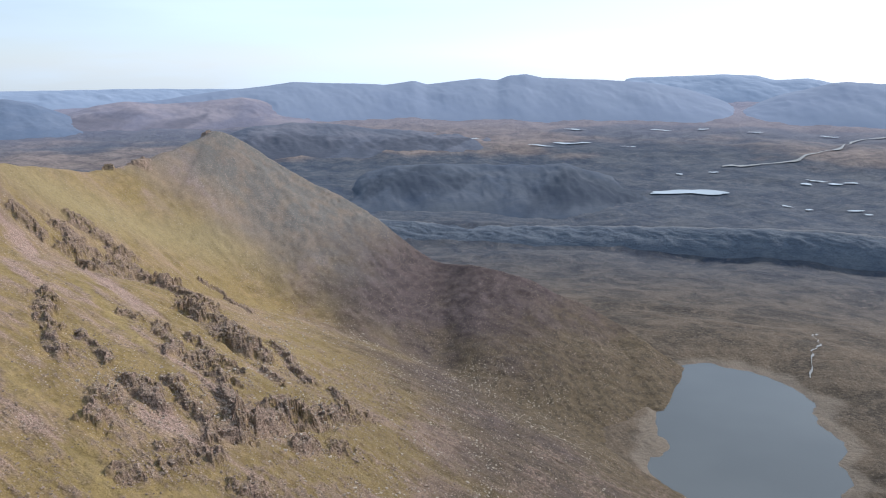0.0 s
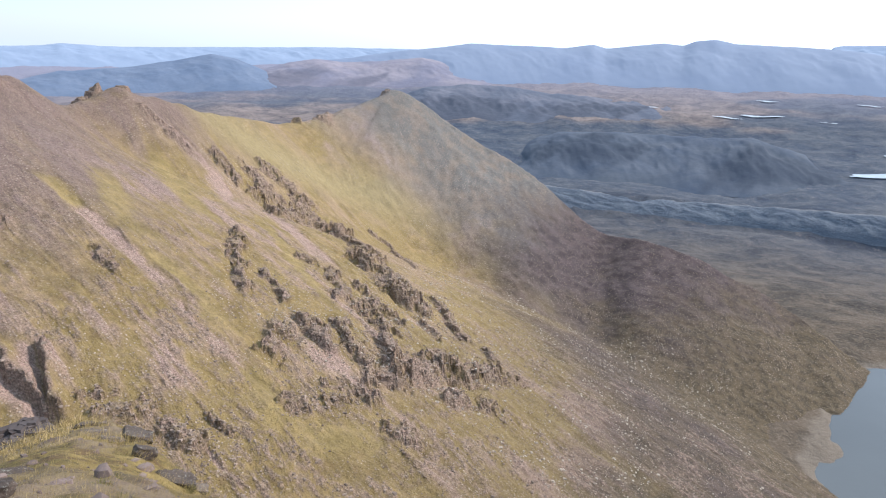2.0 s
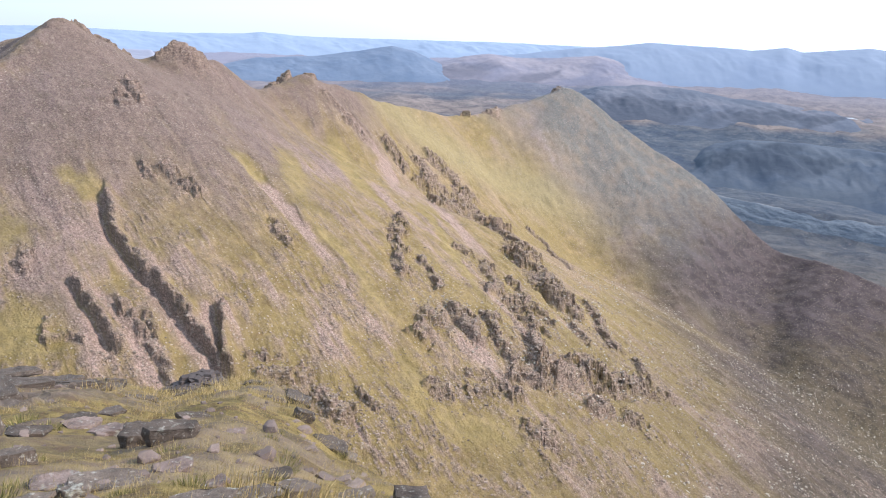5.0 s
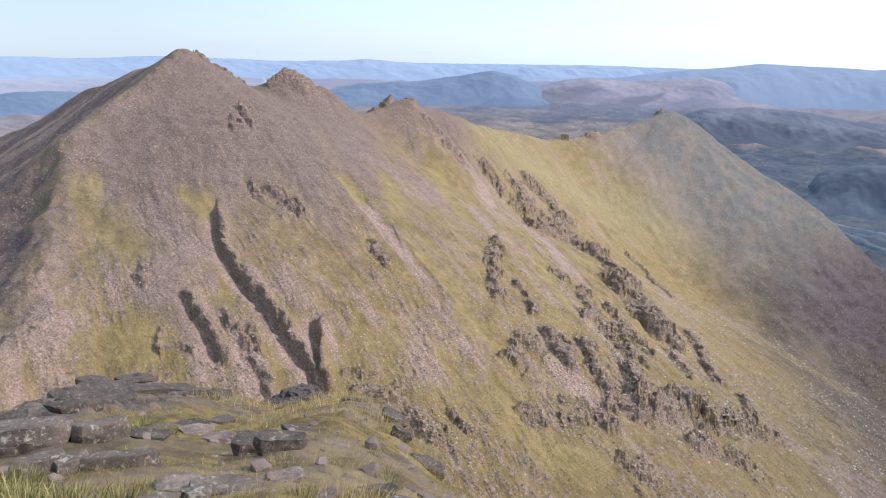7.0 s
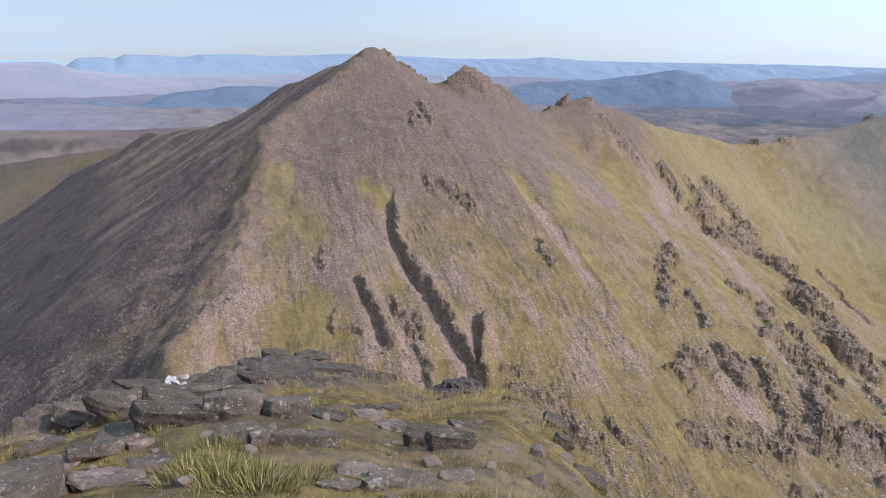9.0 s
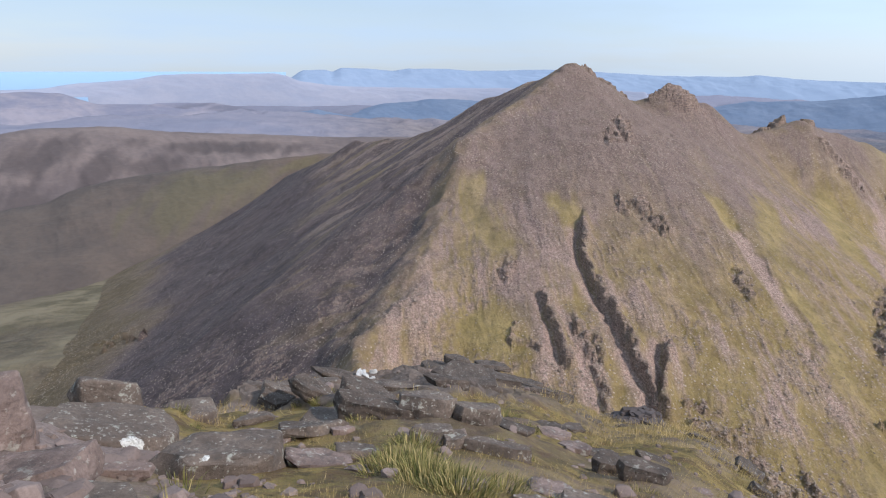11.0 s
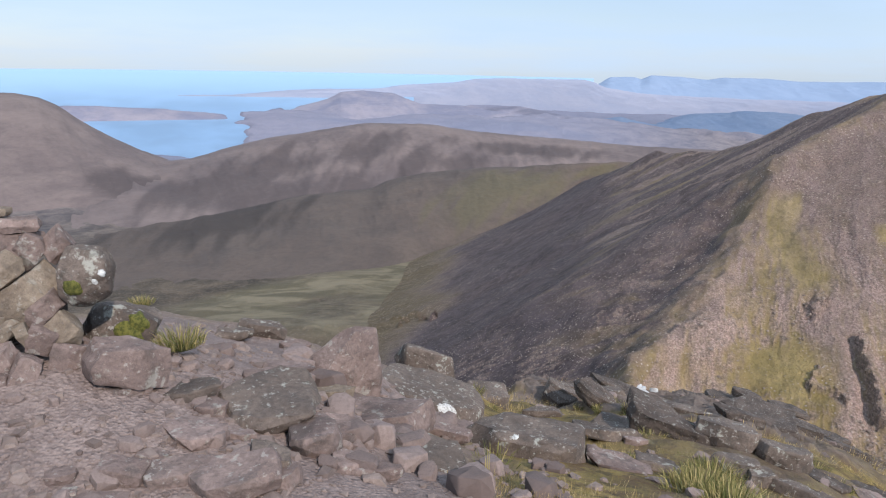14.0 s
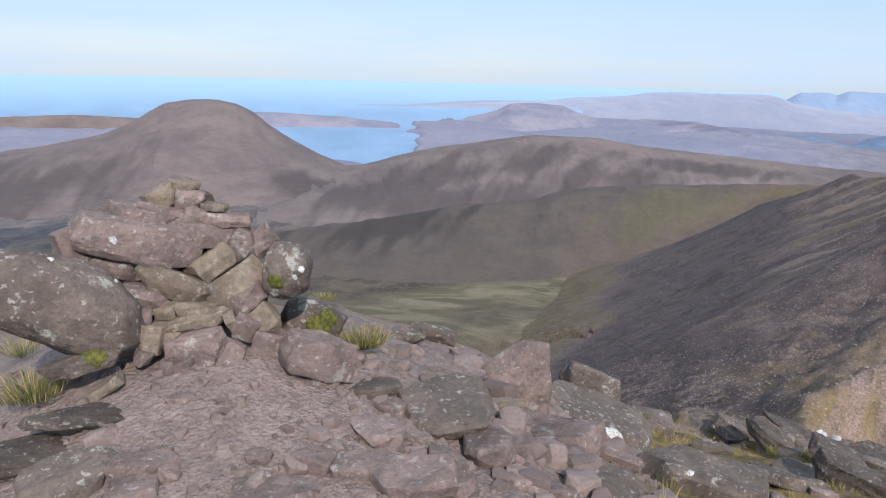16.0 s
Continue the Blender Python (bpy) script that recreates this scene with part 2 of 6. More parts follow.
def to_line(x, y, pts):
    """Distance to a polyline in plan, the share of the way along it, and the side (positive to its right)."""
    best, along, side = np.full(x.shape, 1e9), np.zeros(x.shape), np.zeros(x.shape)
    n = len(pts) - 1
    for i in range(n):
        (ax, ay), (bx, by) = pts[i][:2], pts[i + 1][:2]
        dx, dy = bx - ax, by - ay
        ll = dx * dx + dy * dy
        t = np.clip(((x - ax) * dx + (y - ay) * dy) / ll, 0, 1)
        d = np.hypot(x - ax - t * dx, y - ay - t * dy)
        s = ((x - ax) * dy - (y - ay) * dx) / math.sqrt(ll)
        hit = d < best
        best = np.where(hit, d, best)
        along = np.where(hit, (i + t) / n, along)
        side = np.where(hit, s, side)
    return best, along, side


def polar(az, r):
    a = np.radians(az)
    return -np.sin(a) * r, np.cos(a) * r


def sheet(name, x, y, z, material, values=(), keep=None, smooth_shade=True):
    """A mesh over a grid of rows and columns of points; keep says which points' faces stay."""
    rows, cols = x.shape
    idx = np.arange(rows * cols).reshape(rows, cols)
    quads = np.stack([idx[:-1, :-1], idx[:-1, 1:], idx[1:, 1:], idx[1:, :-1]], -1).reshape(-1, 4)
    if keep is not None:
        quads = quads[keep.ravel()[quads].any(1)]
        used = np.unique(quads)
        new_id = np.full(rows * cols, -1)
        new_id[used] = np.arange(len(used))
        quads = new_id[quads]
    else:
        used = idx.ravel()
    co = np.stack([x.ravel()[used], y.ravel()[used], z.ravel()[used]], 1).astype(np.float32)
    me = bpy.data.meshes.new(name)
    me.vertices.add(len(co))
    me.vertices.foreach_set("co", co.ravel())
    me.loops.add(quads.size)
    me.loops.foreach_set("vertex_index", quads.ravel().astype(np.int32))
    me.polygons.add(len(quads))
    me.polygons.foreach_set("loop_start", (np.arange(len(quads)) * 4).astype(np.int32))
    me.polygons.foreach_set("loop_total", np.full(len(quads), 4, np.int32))
    me.polygons.foreach_set("use_smooth", np.full(len(quads), smooth_shade))
    me.update(calc_edges=True)
    for key, v in values:
        at = me.attributes.new(key, "FLOAT", "POINT")
        at.data.foreach_set("value", np.broadcast_to(v, x.shape).ravel()[used].astype(np.float32))
    me.materials.append(material)
    return new(name, me)



# ---------------------------------------------------------------- the ridge across the corrie
CREST = [(0, 0, -8), (-41, 18, -32), (-315, 96, -163), (-413, 179, -139), (-455, 217, -114), (-520, 270, -68),
         (-571, 404, -13), (-563, 440, -33), (-556, 468, -72), (-548, 492, -36), (-542, 508, -41), (-541, 545, -50), (-536, 594, -82), (-524, 665, -67),
         (-519, 720, -81), (-512, 760, -93), (-500, 800, -108), (-473, 960, -142), (-430, 1090, -132), (-379, 1191, -103)]
SPUR = [(-379, 1191, -103), (-346, 1193, -112), (-275, 1199, -169), (-182, 1190, -209), (-121, 1174, -241), (-64, 1172, -291),
        (-6, 1150, -326), (40, 1120, -317), (110, 1110, -333), (143, 1105, -336), (178, 1090, -356), (225, 1080, -369),
        (265, 1065, -396), (300, 1025, -406), (345, 1000, -440)]
WEST = [(-571, 404, -13), (-640, 400, -32), (-705, 387, -51), (-823, 363, -100), (-908, 345, -116), (-1000, 330, -130), (-1300, 300, -225)]


def ridge_height(x, y, line, east, west, bend):
    """Height of a ridge: its crest line less the fall to either side."""
    best = np.full(x.shape, -3000.0)
    k = 5.0
    for (ax, ay, az), (bx, by, bz) in zip(line, line[1:]):
        dx, dy = bx - ax, by - ay
        ll = dx * dx + dy * dy
        t = np.clip(((x - ax) * dx + (y - ay) * dy) / ll, 0, 1)
        d = np.hypot(x - ax - t * dx, y - ay - t * dy)
        s = ((x - ax) * dy - (y - ay) * dx) / math.sqrt(ll)
        e = smooth(s / (d + 1e-6), -0.6, 0.6)
        soft = d * (1 - np.exp(-d / 13.0))
        fall = (east * e + west * (1 - e)) * soft - bend * np.minimum(d, 700.0) ** 2 * e
        best = softmax2(best, az + (bz - az) * t - fall, k)
    return best


def ridge_base(x, y):
    ease = smooth(y, 620, 1150)
    h = ridge_height(x, y, CREST, 0.93 - 0.25 * ease, 0.52, 0.0004 * (1 - ease))
    # the shoulder ends in a spur, past which the land falls to the north
    sx, sy, sz = zip(*SPUR)
    fine_x = np.arange(-460.0, 440.0, 4.0)
    bell = np.exp(-(np.arange(-12, 13) / 5.0) ** 2)
    ease_y, ease_z = (np.convolve(np.pad(np.interp(fine_x, sx, v), 12, "edge"), bell / bell.sum(), "valid") for v in (sy, sz))
    off = y - np.interp(x, fine_x, ease_y)
    top = np.interp(x, fine_x, ease_z)
    cap = top - 0.62 * np.maximum(off, 0) + 0.10 * np.maximum(-off, 0) + 0.6 * np.maximum(-off - 190, 0)
    h = -softmax2(-h, -cap, 7.0)
    end = np.maximum(x - 345, 0) * 0.5 + 0.9 * np.maximum(-385 - x, 0)
    lean = 0.46 - 0.18 * smooth(x, -330, 60)
    crown = top - end - 0.62 * np.maximum(off, 0) - lean * np.maximum(-off, 0)
    h = softmax2(h, crown - 3.0, 7.0)
    h = softmax2(h, ridge_height(x, y, WEST, 0.52, 0.46, 0.0), 8.0)
    # the south-west flank falls away more steeply between the two crests
    side, away, over = to_line(x, y, CREST)[2], to_line(x, y, WEST)[0], to_line(x, y, WEST)[2]
    steep = np.minimum(np.maximum(-side - 4, 0), np.where(over < 0, away, 0.0))
    return h - 0.26 * np.minimum(steep, 400)


LOCH_LINE = [(400, 905), (330, 640), (300, 480)]


def ground_el(az, r):
    """Elevation angle, seen from the summit, of the low land at a bearing and a distance."""
    east = np.interp(r, [0, 300, 693, 1075, 1400, 1950, 2060, 2600, 3300, 4000, 4950],
                     [-62, -50, -33.2, -22.8, -18.4, -14.6, -12.6, -9.7, -6.6, -4.2, -1.75])
    west = np.interp(r, [0, 300, 800, 1100, 1500, 2000, 2600, 3200, 4000, 4950],
                     [-50, -38, -21.5, -17.6, -14.2, -11.0, -8.6, -7.3, -4.9, -1.9])
    w = smooth(az, 35, 62) * (1 - smooth(az, 180, 260))
    return east * (1 - w) + west * w


def sea_el(r):
    return np.interp(r, [2300, 2900, 3400, 4000, 4960], [-10.5, -8.1, -5.6, -4.0, -1.56])


def ground_height(az, r):
    x, y = polar(az, r)
    e = ground_el(az, r)
    coast = fbm(az / 3.0, r / 160.0, 4, 29)
    land = np.maximum(smooth(az + coast * 2.2, 105.2, 104.2) * smooth(r + coast * 250, 3860, 3700), smooth(az + coast, 116.8, 118.2) * smooth(r + coast * 200, 3600, 3450)) * smooth(r, 2350, 2700) * smooth(az, 60, 80)
    e = e * (1 - land) + np.maximum(e, sea_el(r) + 0.10 + 0.15 * (coast + 1)) * land
    z = r * np.tan(np.radians(e))
    z = z + (fbm(x / 300, y / 300, 6, 3, 0.55) * 17 + ridged(x / 420, y / 420, 4, 6) * 8 - 5) * smooth(r, 1150, 1900) + fbm(x / 60, y / 60, 4, 8) * 3
    d = to_line(x, y, LOCH_LINE)[0] + fbm(x / 55, y / 55, 5, 15) * 34
    bank = -452.0 + np.maximum(d - 112, -60) * 0.13
    near = smooth(d, 420, 150)
    return x, y, z * (1 - near) + np.minimum(bank, -425) * near


def build_ground():
    az = np.concatenate([np.arange(-42, 142, 0.3), np.arange(142, 318.1, 3.0)])
    r = np.concatenate([np.arange(40, 500, 40), np.arange(500, 1500, 7), np.geomspace(1500, 4950, 210)])
    azg, rg = np.meshgrid(az, r)
    x, y, z = ground_height(azg, rg)
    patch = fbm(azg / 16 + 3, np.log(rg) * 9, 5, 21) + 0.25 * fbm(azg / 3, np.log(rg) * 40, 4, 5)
    # Dusky bands put blue haze and cloud shade into the moor's colour.
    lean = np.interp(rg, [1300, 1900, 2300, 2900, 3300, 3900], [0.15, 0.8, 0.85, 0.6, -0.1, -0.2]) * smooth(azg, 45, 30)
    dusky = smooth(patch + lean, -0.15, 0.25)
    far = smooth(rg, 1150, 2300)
    vale = np.degrees(np.arctan2(z, rg))
    brink = np.interp(azg, [70, 84, 95, 104, 112, 125], [-14.0, -15.2, -17.2, -18.2, -19.5, -20.5])
    green = smooth(fbm(x / 120, y / 120, 5, 33) + 0.62, 0.0, 0.6) * smooth(azg, 68, 80) * smooth(azg, 120, 104) * smooth(vale, -29, -23) * smooth(vale, brink + 0.5, brink - 0.3)
    shore = smooth(to_line(x, y, LOCH_LINE)[0], 300, 220) * 0.7 * smooth(z, -449.5, -451.5)
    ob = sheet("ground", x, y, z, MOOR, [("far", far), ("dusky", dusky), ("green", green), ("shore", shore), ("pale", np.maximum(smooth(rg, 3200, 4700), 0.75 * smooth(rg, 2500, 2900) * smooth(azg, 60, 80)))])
    return tagged(ob, "brown heather moor and bog reaching to the horizon", "moorland", kind="structure")


# crags by their lines in plan and half widths: bands under the crest, the main band, outliers, knobs and the lower band
CRAGS_UPPER = [([(-438, 717), (-415, 709)], 8.3), ([(-430, 753), (-408, 752), (-391, 710)], 6.5), ([(-420, 791), (-401, 796), (-377, 783)], 6.5),
    ([(-389, 704), (-382, 746)], 5.2), ([(-482, 396), (-465, 386)], 4.2), ([(-469, 376), (-457, 369)], 2.3),
    ([(-402, 335), (-386, 331)], 2.8), ([(-391, 343), (-373, 337), (-361, 338)], 3.1), ([(-493, 674), (-478, 687)], 3.9),
    ([(-469, 669), (-453, 681)], 3.8)]
CRAGS_MAIN = [([(-341, 683), (-341, 739), (-314, 742)], 12.5), ([(-314, 742), (-276, 714), (-238, 656)], 9.8), ([(-226, 611), (-203, 598), (-176, 566)], 11.1),
    ([(-252, 649), (-225, 603)], 6.0), ([(-172, 554), (-154, 551)], 6.7), ([(-161, 612), (-136, 577), (-114, 544)], 4.8),
    ([(-151, 532), (-131, 515)], 3.3), ([(-368, 748), (-358, 788)], 6.1), ([(-311, 857), (-280, 852), (-217, 760)], 3.1)]
CRAGS_SIDE = [([(-296, 496), (-266, 446), (-242, 412)], 4.5), ([(-245, 450), (-219, 425)], 3.4), ([(-254, 524), (-242, 523)], 3.6),
    ([(-223, 523), (-198, 479)], 4.0), ([(-202, 526), (-174, 501), (-160, 501)], 2.9), ([(-184, 481), (-180, 492)], 3.3),
    ([(-311, 358), (-288, 351)], 1.8), ([(-381, 228), (-372, 224)], 2.4), ([(-313, 238), (-294, 241)], 1.8),
    ([(-325, 201), (-309, 203)], 1.4)]
KNOBS = [([(-198, 364), (-201, 392)], 4.5), ([(-193, 410), (-177, 400)], 5.8), ([(-180, 439), (-171, 424)], 3.2),
    ([(-174, 476), (-157, 473)], 5.4), ([(-154, 451), (-132, 405)], 5.0), ([(-164, 421), (-147, 398), (-137, 375)], 4.0),
    ([(-173, 328), (-164, 333)], 2.6), ([(-165, 361), (-147, 371)], 2.8), ([(-153, 344), (-142, 361)], 1.5)]
LOWER_BAND = [([(-125, 420), (-104, 462)], 7.4), ([(-103, 458), (-77, 500)], 6.3), ([(-77, 500), (-64, 521)], 3.3),
    ([(-131, 424), (-117, 493)], 2.8), ([(-96, 546), (-81, 522)], 3.3), ([(-95, 416), (-74, 444)], 3.9),
    ([(-115, 351), (-104, 352)], 2.6), ([(-207, 264), (-192, 271)], 3.4), ([(-233, 260), (-217, 275)], 1.9),
    ([(-244, 263), (-235, 272)], 1.4), ([(-194, 286), (-185, 289)], 1.6)]
# runs of clean grass between the screes
TURF_RUNS = [([(-485, 253), (-443, 237), (-372, 226)], 10.2), ([(-431, 291), (-392, 287)], 6.8), ([(-395, 410), (-351, 399)], 5.4),
    ([(-412, 486), (-326, 411), (-292, 403)], 7.7), ([(-474, 649), (-318, 487)], 10.0), ([(-305, 396), (-213, 354)], 5.8),
    ([(-362, 185), (-309, 196)], 8.6), ([(-331, 585), (-187, 446)], 4.1), ([(-205, 341), (-163, 305)], 5.9),
    ([(-160, 305), (-115, 344)], 8.5)]
# tracks of fresh stones running down the fall of the slope
SCREE_RUNS = [([(-403, 418), (-339, 392), (-287, 374), (-263, 361)], 5.6), ([(-263, 361), (-241, 350), (-202, 337), (-176, 327)], 1.7), ([(-447, 266), (-397, 257), (-353, 264)], 6.9),
    ([(-338, 261), (-287, 251), (-258, 246)], 4.7), ([(-508, 694), (-422, 682), (-326, 560)], 9.1), ([(-368, 667), (-229, 536)], 10.0),
    ([(-196, 261), (-184, 251), (-174, 245)], 0.9), ([(-190, 273), (-175, 264), (-160, 260)], 1.0), ([(-339, 235), (-300, 229), (-269, 226)], 3.8),
    ([(-368, 189), (-337, 195)], 2.1)]
# steps: line in plan along the foot of a wall that stands on its left going down
STEPS = [([(-412, 304), (-368, 274), (-331, 262), (-294, 254), (-264, 246), (-242, 238)], 11, 3.6),
         ([(-352, 234), (-331, 225), (-310, 218), (-290, 213)], 9, 3.5), ([(-300, 232), (-275, 222), (-255, 214)], 5, 4),
         ([(-284, 275), (-265, 257), (-246, 240)], 10, 3)]
TORS = [(-556, 455, 5, 3), (-540, 510, 20, 10), (-550, 486, 4, 4), (-562, 438, 5, 3), (-567, 420, 7, 3), (-548, 655, 11, 11), (-545, 632, 9, 5), (-398, 1192, 10, 6), (-532, 690, 9, 10),
        (-468, 985, 7, 9), (-446, 1040, 16, 7)]


def mountain_form(x, y):
    """Height of the ridge with its gullies, crags and knobs, and where rock, scree, heather with painted shade and
    loose stones lie.
    """
    near_crest = smooth(to_line(x, y, CREST)[0], 110, 15) * smooth(y, 350, 250)
    z = ridge_base(x + fbm(x / 42, y / 42, 4, 35) * 17 * near_crest, y + fbm(x / 42, y / 42, 4, 36) * 17 * near_crest)
    warp = fbm(x / 70, y / 70, 4, 77) * 9
    cd, ct, cs = to_line(x, y, [c[:2] for c in CREST])
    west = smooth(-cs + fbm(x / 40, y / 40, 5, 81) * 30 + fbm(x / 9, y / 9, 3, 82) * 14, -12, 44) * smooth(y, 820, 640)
    # across and along the fall of the slope on either side of the crest
    u = np.where(cs < 0, 0.57 * y - 0.82 * x, 0.40 * x + 0.915 * y) + warp
    along = np.where(cs < 0, -0.57 * x - 0.82 * y, 0.915 * x - 0.40 * y)
    down = cd
    streak = np.where(cs < 0, 0.6 * fbm(x / 30, y / 30, 5, 42), fbm(u / 21, along / 170, 5, 41, 0.62))
    fine = np.where(cs < 0, fbm(x / 8, y / 8, 4, 40, 0.65), fbm(u / 5, along / 36, 4, 43, 0.65))
    plain = smooth(y + x * 0.3, 720, 880)
    streak = streak * (1 - plain) + fbm(x / 45 + y / 90, y / 60, 5, 47) * plain
    fine = fine * (1 - plain) + fbm(x / 14, y / 14, 4, 48) * plain
    gul = 1 - 0.8 * smooth(x + y * 0.2, 80, 260)
    z = z + fbm(x / 95, y / 95, 5, 11) * 5 * (1 - 0.5 * west) + gul * (0.75 - 0.6 * west) * streak * np.minimum(down / 35, 2.6) + 0.45 * fine * np.minimum(down / 50, 1.1) + (1 - 0.75 * west) * fbm(x / 11, y / 11, 4, 38) * np.minimum(down / 60, 1.5) + fbm(x / 12, y / 12, 4, 37) * 3.2 * np.exp(-cd / 14) * smooth(y, 480, 400)
    alt = z + fbm(x / 60, y / 60, 4, 31) * 40
    scree = smooth(0.6 * streak + 0.35 * fine + 0.6 * fbm(x / 48, y / 48, 5, 44) + smooth(alt, -260, -60) * 0.22, -0.05, 0.5)
    sunlit_grass = np.exp(-((x + 420 - (y - 860) * 0.9) / 60) ** 2) * smooth(y, 720, 800) * (1 - smooth(y, 960, 1040))
    scree = scree * (1 - 0.9 * sunlit_grass) * (1 - 0.5 * smooth(y, 520, 700) * (1 - smooth(y, 950, 1010)))
    scree = np.maximum(scree, smooth(y + x * 0.25, 870, 960) * (0.65 + 0.3 * streak) * smooth(z, -330, -240))
    rock, skirt = np.zeros(x.shape), np.zeros(x.shape)
    jx, jy = x + fbm(x / 14, y / 14, 4, 51) * 9, y + fbm(x / 14, y / 14, 4, 52) * 9
    blocky = ridged(x / 13, y / 13, 4, 55)
    grit = fbm(x / 7, y / 7, 4, 56)
    broken = fbm(x / 9, y / 9, 4, 57, 0.6)
    for line, half in CRAGS_UPPER + CRAGS_MAIN + CRAGS_SIDE + KNOBS + LOWER_BAND:
        half = half * 1.3 + 1.0
        high = 1.5 + 0.45 * half
        near = (np.abs(x - line[0][0]) < 190) & (np.abs(y - line[0][1]) < 190)
        d, t, s = to_line(jx[near], jy[near], line)
        d = d + (0.45 - blocky[near]) * half * 1.1 + grit[near] * half * 0.5
        m = smooth(d, half * 1.15, half * 0.6) * smooth(broken[near], -0.42, -0.08)
        scarp = smooth(-s / half, -0.55, 0.05)
        z[near] += m * high * (0.10 + 0.30 * blocky[near] + 0.6 * scarp) - 0.5 * high * np.exp(-((s / half - 1.0) / 0.5) ** 2) * smooth(d, half * 2.2, half)
        rock[near] = np.maximum(rock[near], m)
        skirt[near] = np.maximum(skirt[near], smooth(d, half * 2.6, half * 0.9))
    for line, high, half in STEPS:
        near = (np.abs(x - line[0][0]) < 260) & (np.abs(y - line[0][1]) < 260)
        kx, ky = x[near] + fbm(x[near] / 9, y[near] / 9, 3, 58) * 3.5, y[near] + fbm(x[near] / 9, y[near] / 9, 3, 59) * 3.5
        d, t, s = to_line(kx, ky, line)
        ends = smooth(t, 0.0, 0.12) * smooth(t, 1.0, 0.96)
        z[near] += ends * (high * 0.55 * smooth(-s, 0.0, 2.0) * smooth(d, 11, 2) - high * 0.35 * np.exp(-((s - 1) / half) ** 2))
        rock[near] = np.maximum(rock[near], ends * smooth(-s, -1.0, 0.5) * smooth(d, 7, 3))
        scree[near] = np.maximum(scree[near], ends * smooth(s, 0, 2) * smooth(d, 14, 5))
    lush = np.zeros(x.shape)
    for line, half in SCREE_RUNS:
        near = (np.abs(x - line[0][0]) < 330) & (np.abs(y - line[0][1]) < 330)
        d, t, s = to_line(jx[near] * 0.35 + x[near] * 0.65, jy[near] * 0.35 + y[near] * 0.65, line)
        d = d + fine[near] * half * 0.6 + grit[near] * half * 0.3
        m = smooth(d, half * 1.7, half * 0.5) * smooth(t, -0.02, 0.15) * smooth(t, 1.02, 0.85)
        z[near] -= m * min(1.4, half * 0.5)
        scree[near] = np.maximum(scree[near], m * 0.95)
    for line, half in TURF_RUNS:
        near = (np.abs(x - line[0][0]) < 260) & (np.abs(y - line[0][1]) < 260)
        d, t, s = to_line(jx[near] * 0.5 + x[near] * 0.5, jy[near] * 0.5 + y[near] * 0.5, line)
        d = d + fine[near] * half * 0.7 + streak[near] * half * 0.5
        lush[near] = np.maximum(lush[near], smooth(d, half * 1.9, half * 0.5) * smooth(t, -0.02, 0.2) * smooth(t, 1.02, 0.8))
    scree = scree * (1 - 0.92 * lush)
    cell = hash2(np.floor((jx + grit * 3) / 5.0), np.floor((jy - grit * 3) / 6.5), 71)
    column = vnoise(u / 2.8 + grit * 0.6, along / 24, 73)
    z = z + rock * ((cell - 0.4) * 0.9 + (column - 0.5) * 1.1)
    for tx, ty, half, high in TORS:
        d = np.maximum(np.abs((jx - tx) * 0.9 + (jy - ty) * 0.3), np.abs((jy - ty) * 0.9 - (jx - tx) * 0.3))
        m = smooth(d, half, half * 0.45)
        z += m * high * (0.75 + 0.35 * blocky)
        rock = np.maximum(rock, smooth(d, half * 1.25, half * 0.7) * 0.9)
    steps = 4.0
    ph = z / steps + fbm(x / 50, y / 50, 2, 66) * 0.3
    ter = (np.floor(ph) + smooth(ph - np.floor(ph), 0.32, 0.56) - ph) * steps
    z = z + ter * np.clip(rock, 0, 1) * 0.6
    part = ph - np.floor(ph)
    rock = rock * (0.55 + 0.45 * smooth(part, 0.18, 0.30) * smooth(part, 0.76, 0.62))
    rough = (0.25 + 0.75 * smooth(x * 0.93 - y * 0.36 + 585, 60, 150)) * smooth(fbm(x / 26, y / 26, 5, 91) + 0.3 * fine + 0.20 * smooth(y, 470, 380) * smooth(z, -90, -150), 0.00, 0.38) * smooth(y, 780, 600)
    knob = 0.6 * ridged(u / 3.2, along / 9, 4, 92) + 0.4 * ridged(x / 5, y / 5, 3, 93)
    rough = rough * (1 - 0.8 * lush)
    z = z + rough * (knob - 0.5) * 2.6
    rock = np.maximum(rock, rough * smooth(knob, 0.58, 0.74) * 0.75)
    # Low east slope: a cloud's shade painted in heather colour.
    heath_shade = smooth(y * 0.6 + x * 1.0 + fbm(x / 60, y / 60, 4, 87) * 90, 290, 560) * smooth(z, -225, -320) * smooth(z + fbm(x / 40, y / 40, 4, 86) * 30, -415, -345) * 0.95
    # West flank: dark scree and heather, with its shaded side painted in as well.
    heath_shade = np.maximum(heath_shade, west * 0.97 * smooth(z + fbm(x / 40, y / 40, 4, 96) * 45, -110, -200))
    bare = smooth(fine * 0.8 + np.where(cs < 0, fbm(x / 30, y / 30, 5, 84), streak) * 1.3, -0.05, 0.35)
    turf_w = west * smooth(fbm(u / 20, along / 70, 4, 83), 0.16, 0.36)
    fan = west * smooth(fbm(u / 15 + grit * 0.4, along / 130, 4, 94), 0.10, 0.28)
    heath_shade = np.maximum(heath_shade, west * np.clip(0.90 - 0.12 * bare - 0.34 * turf_w - 0.42 * fan, 0, 1))
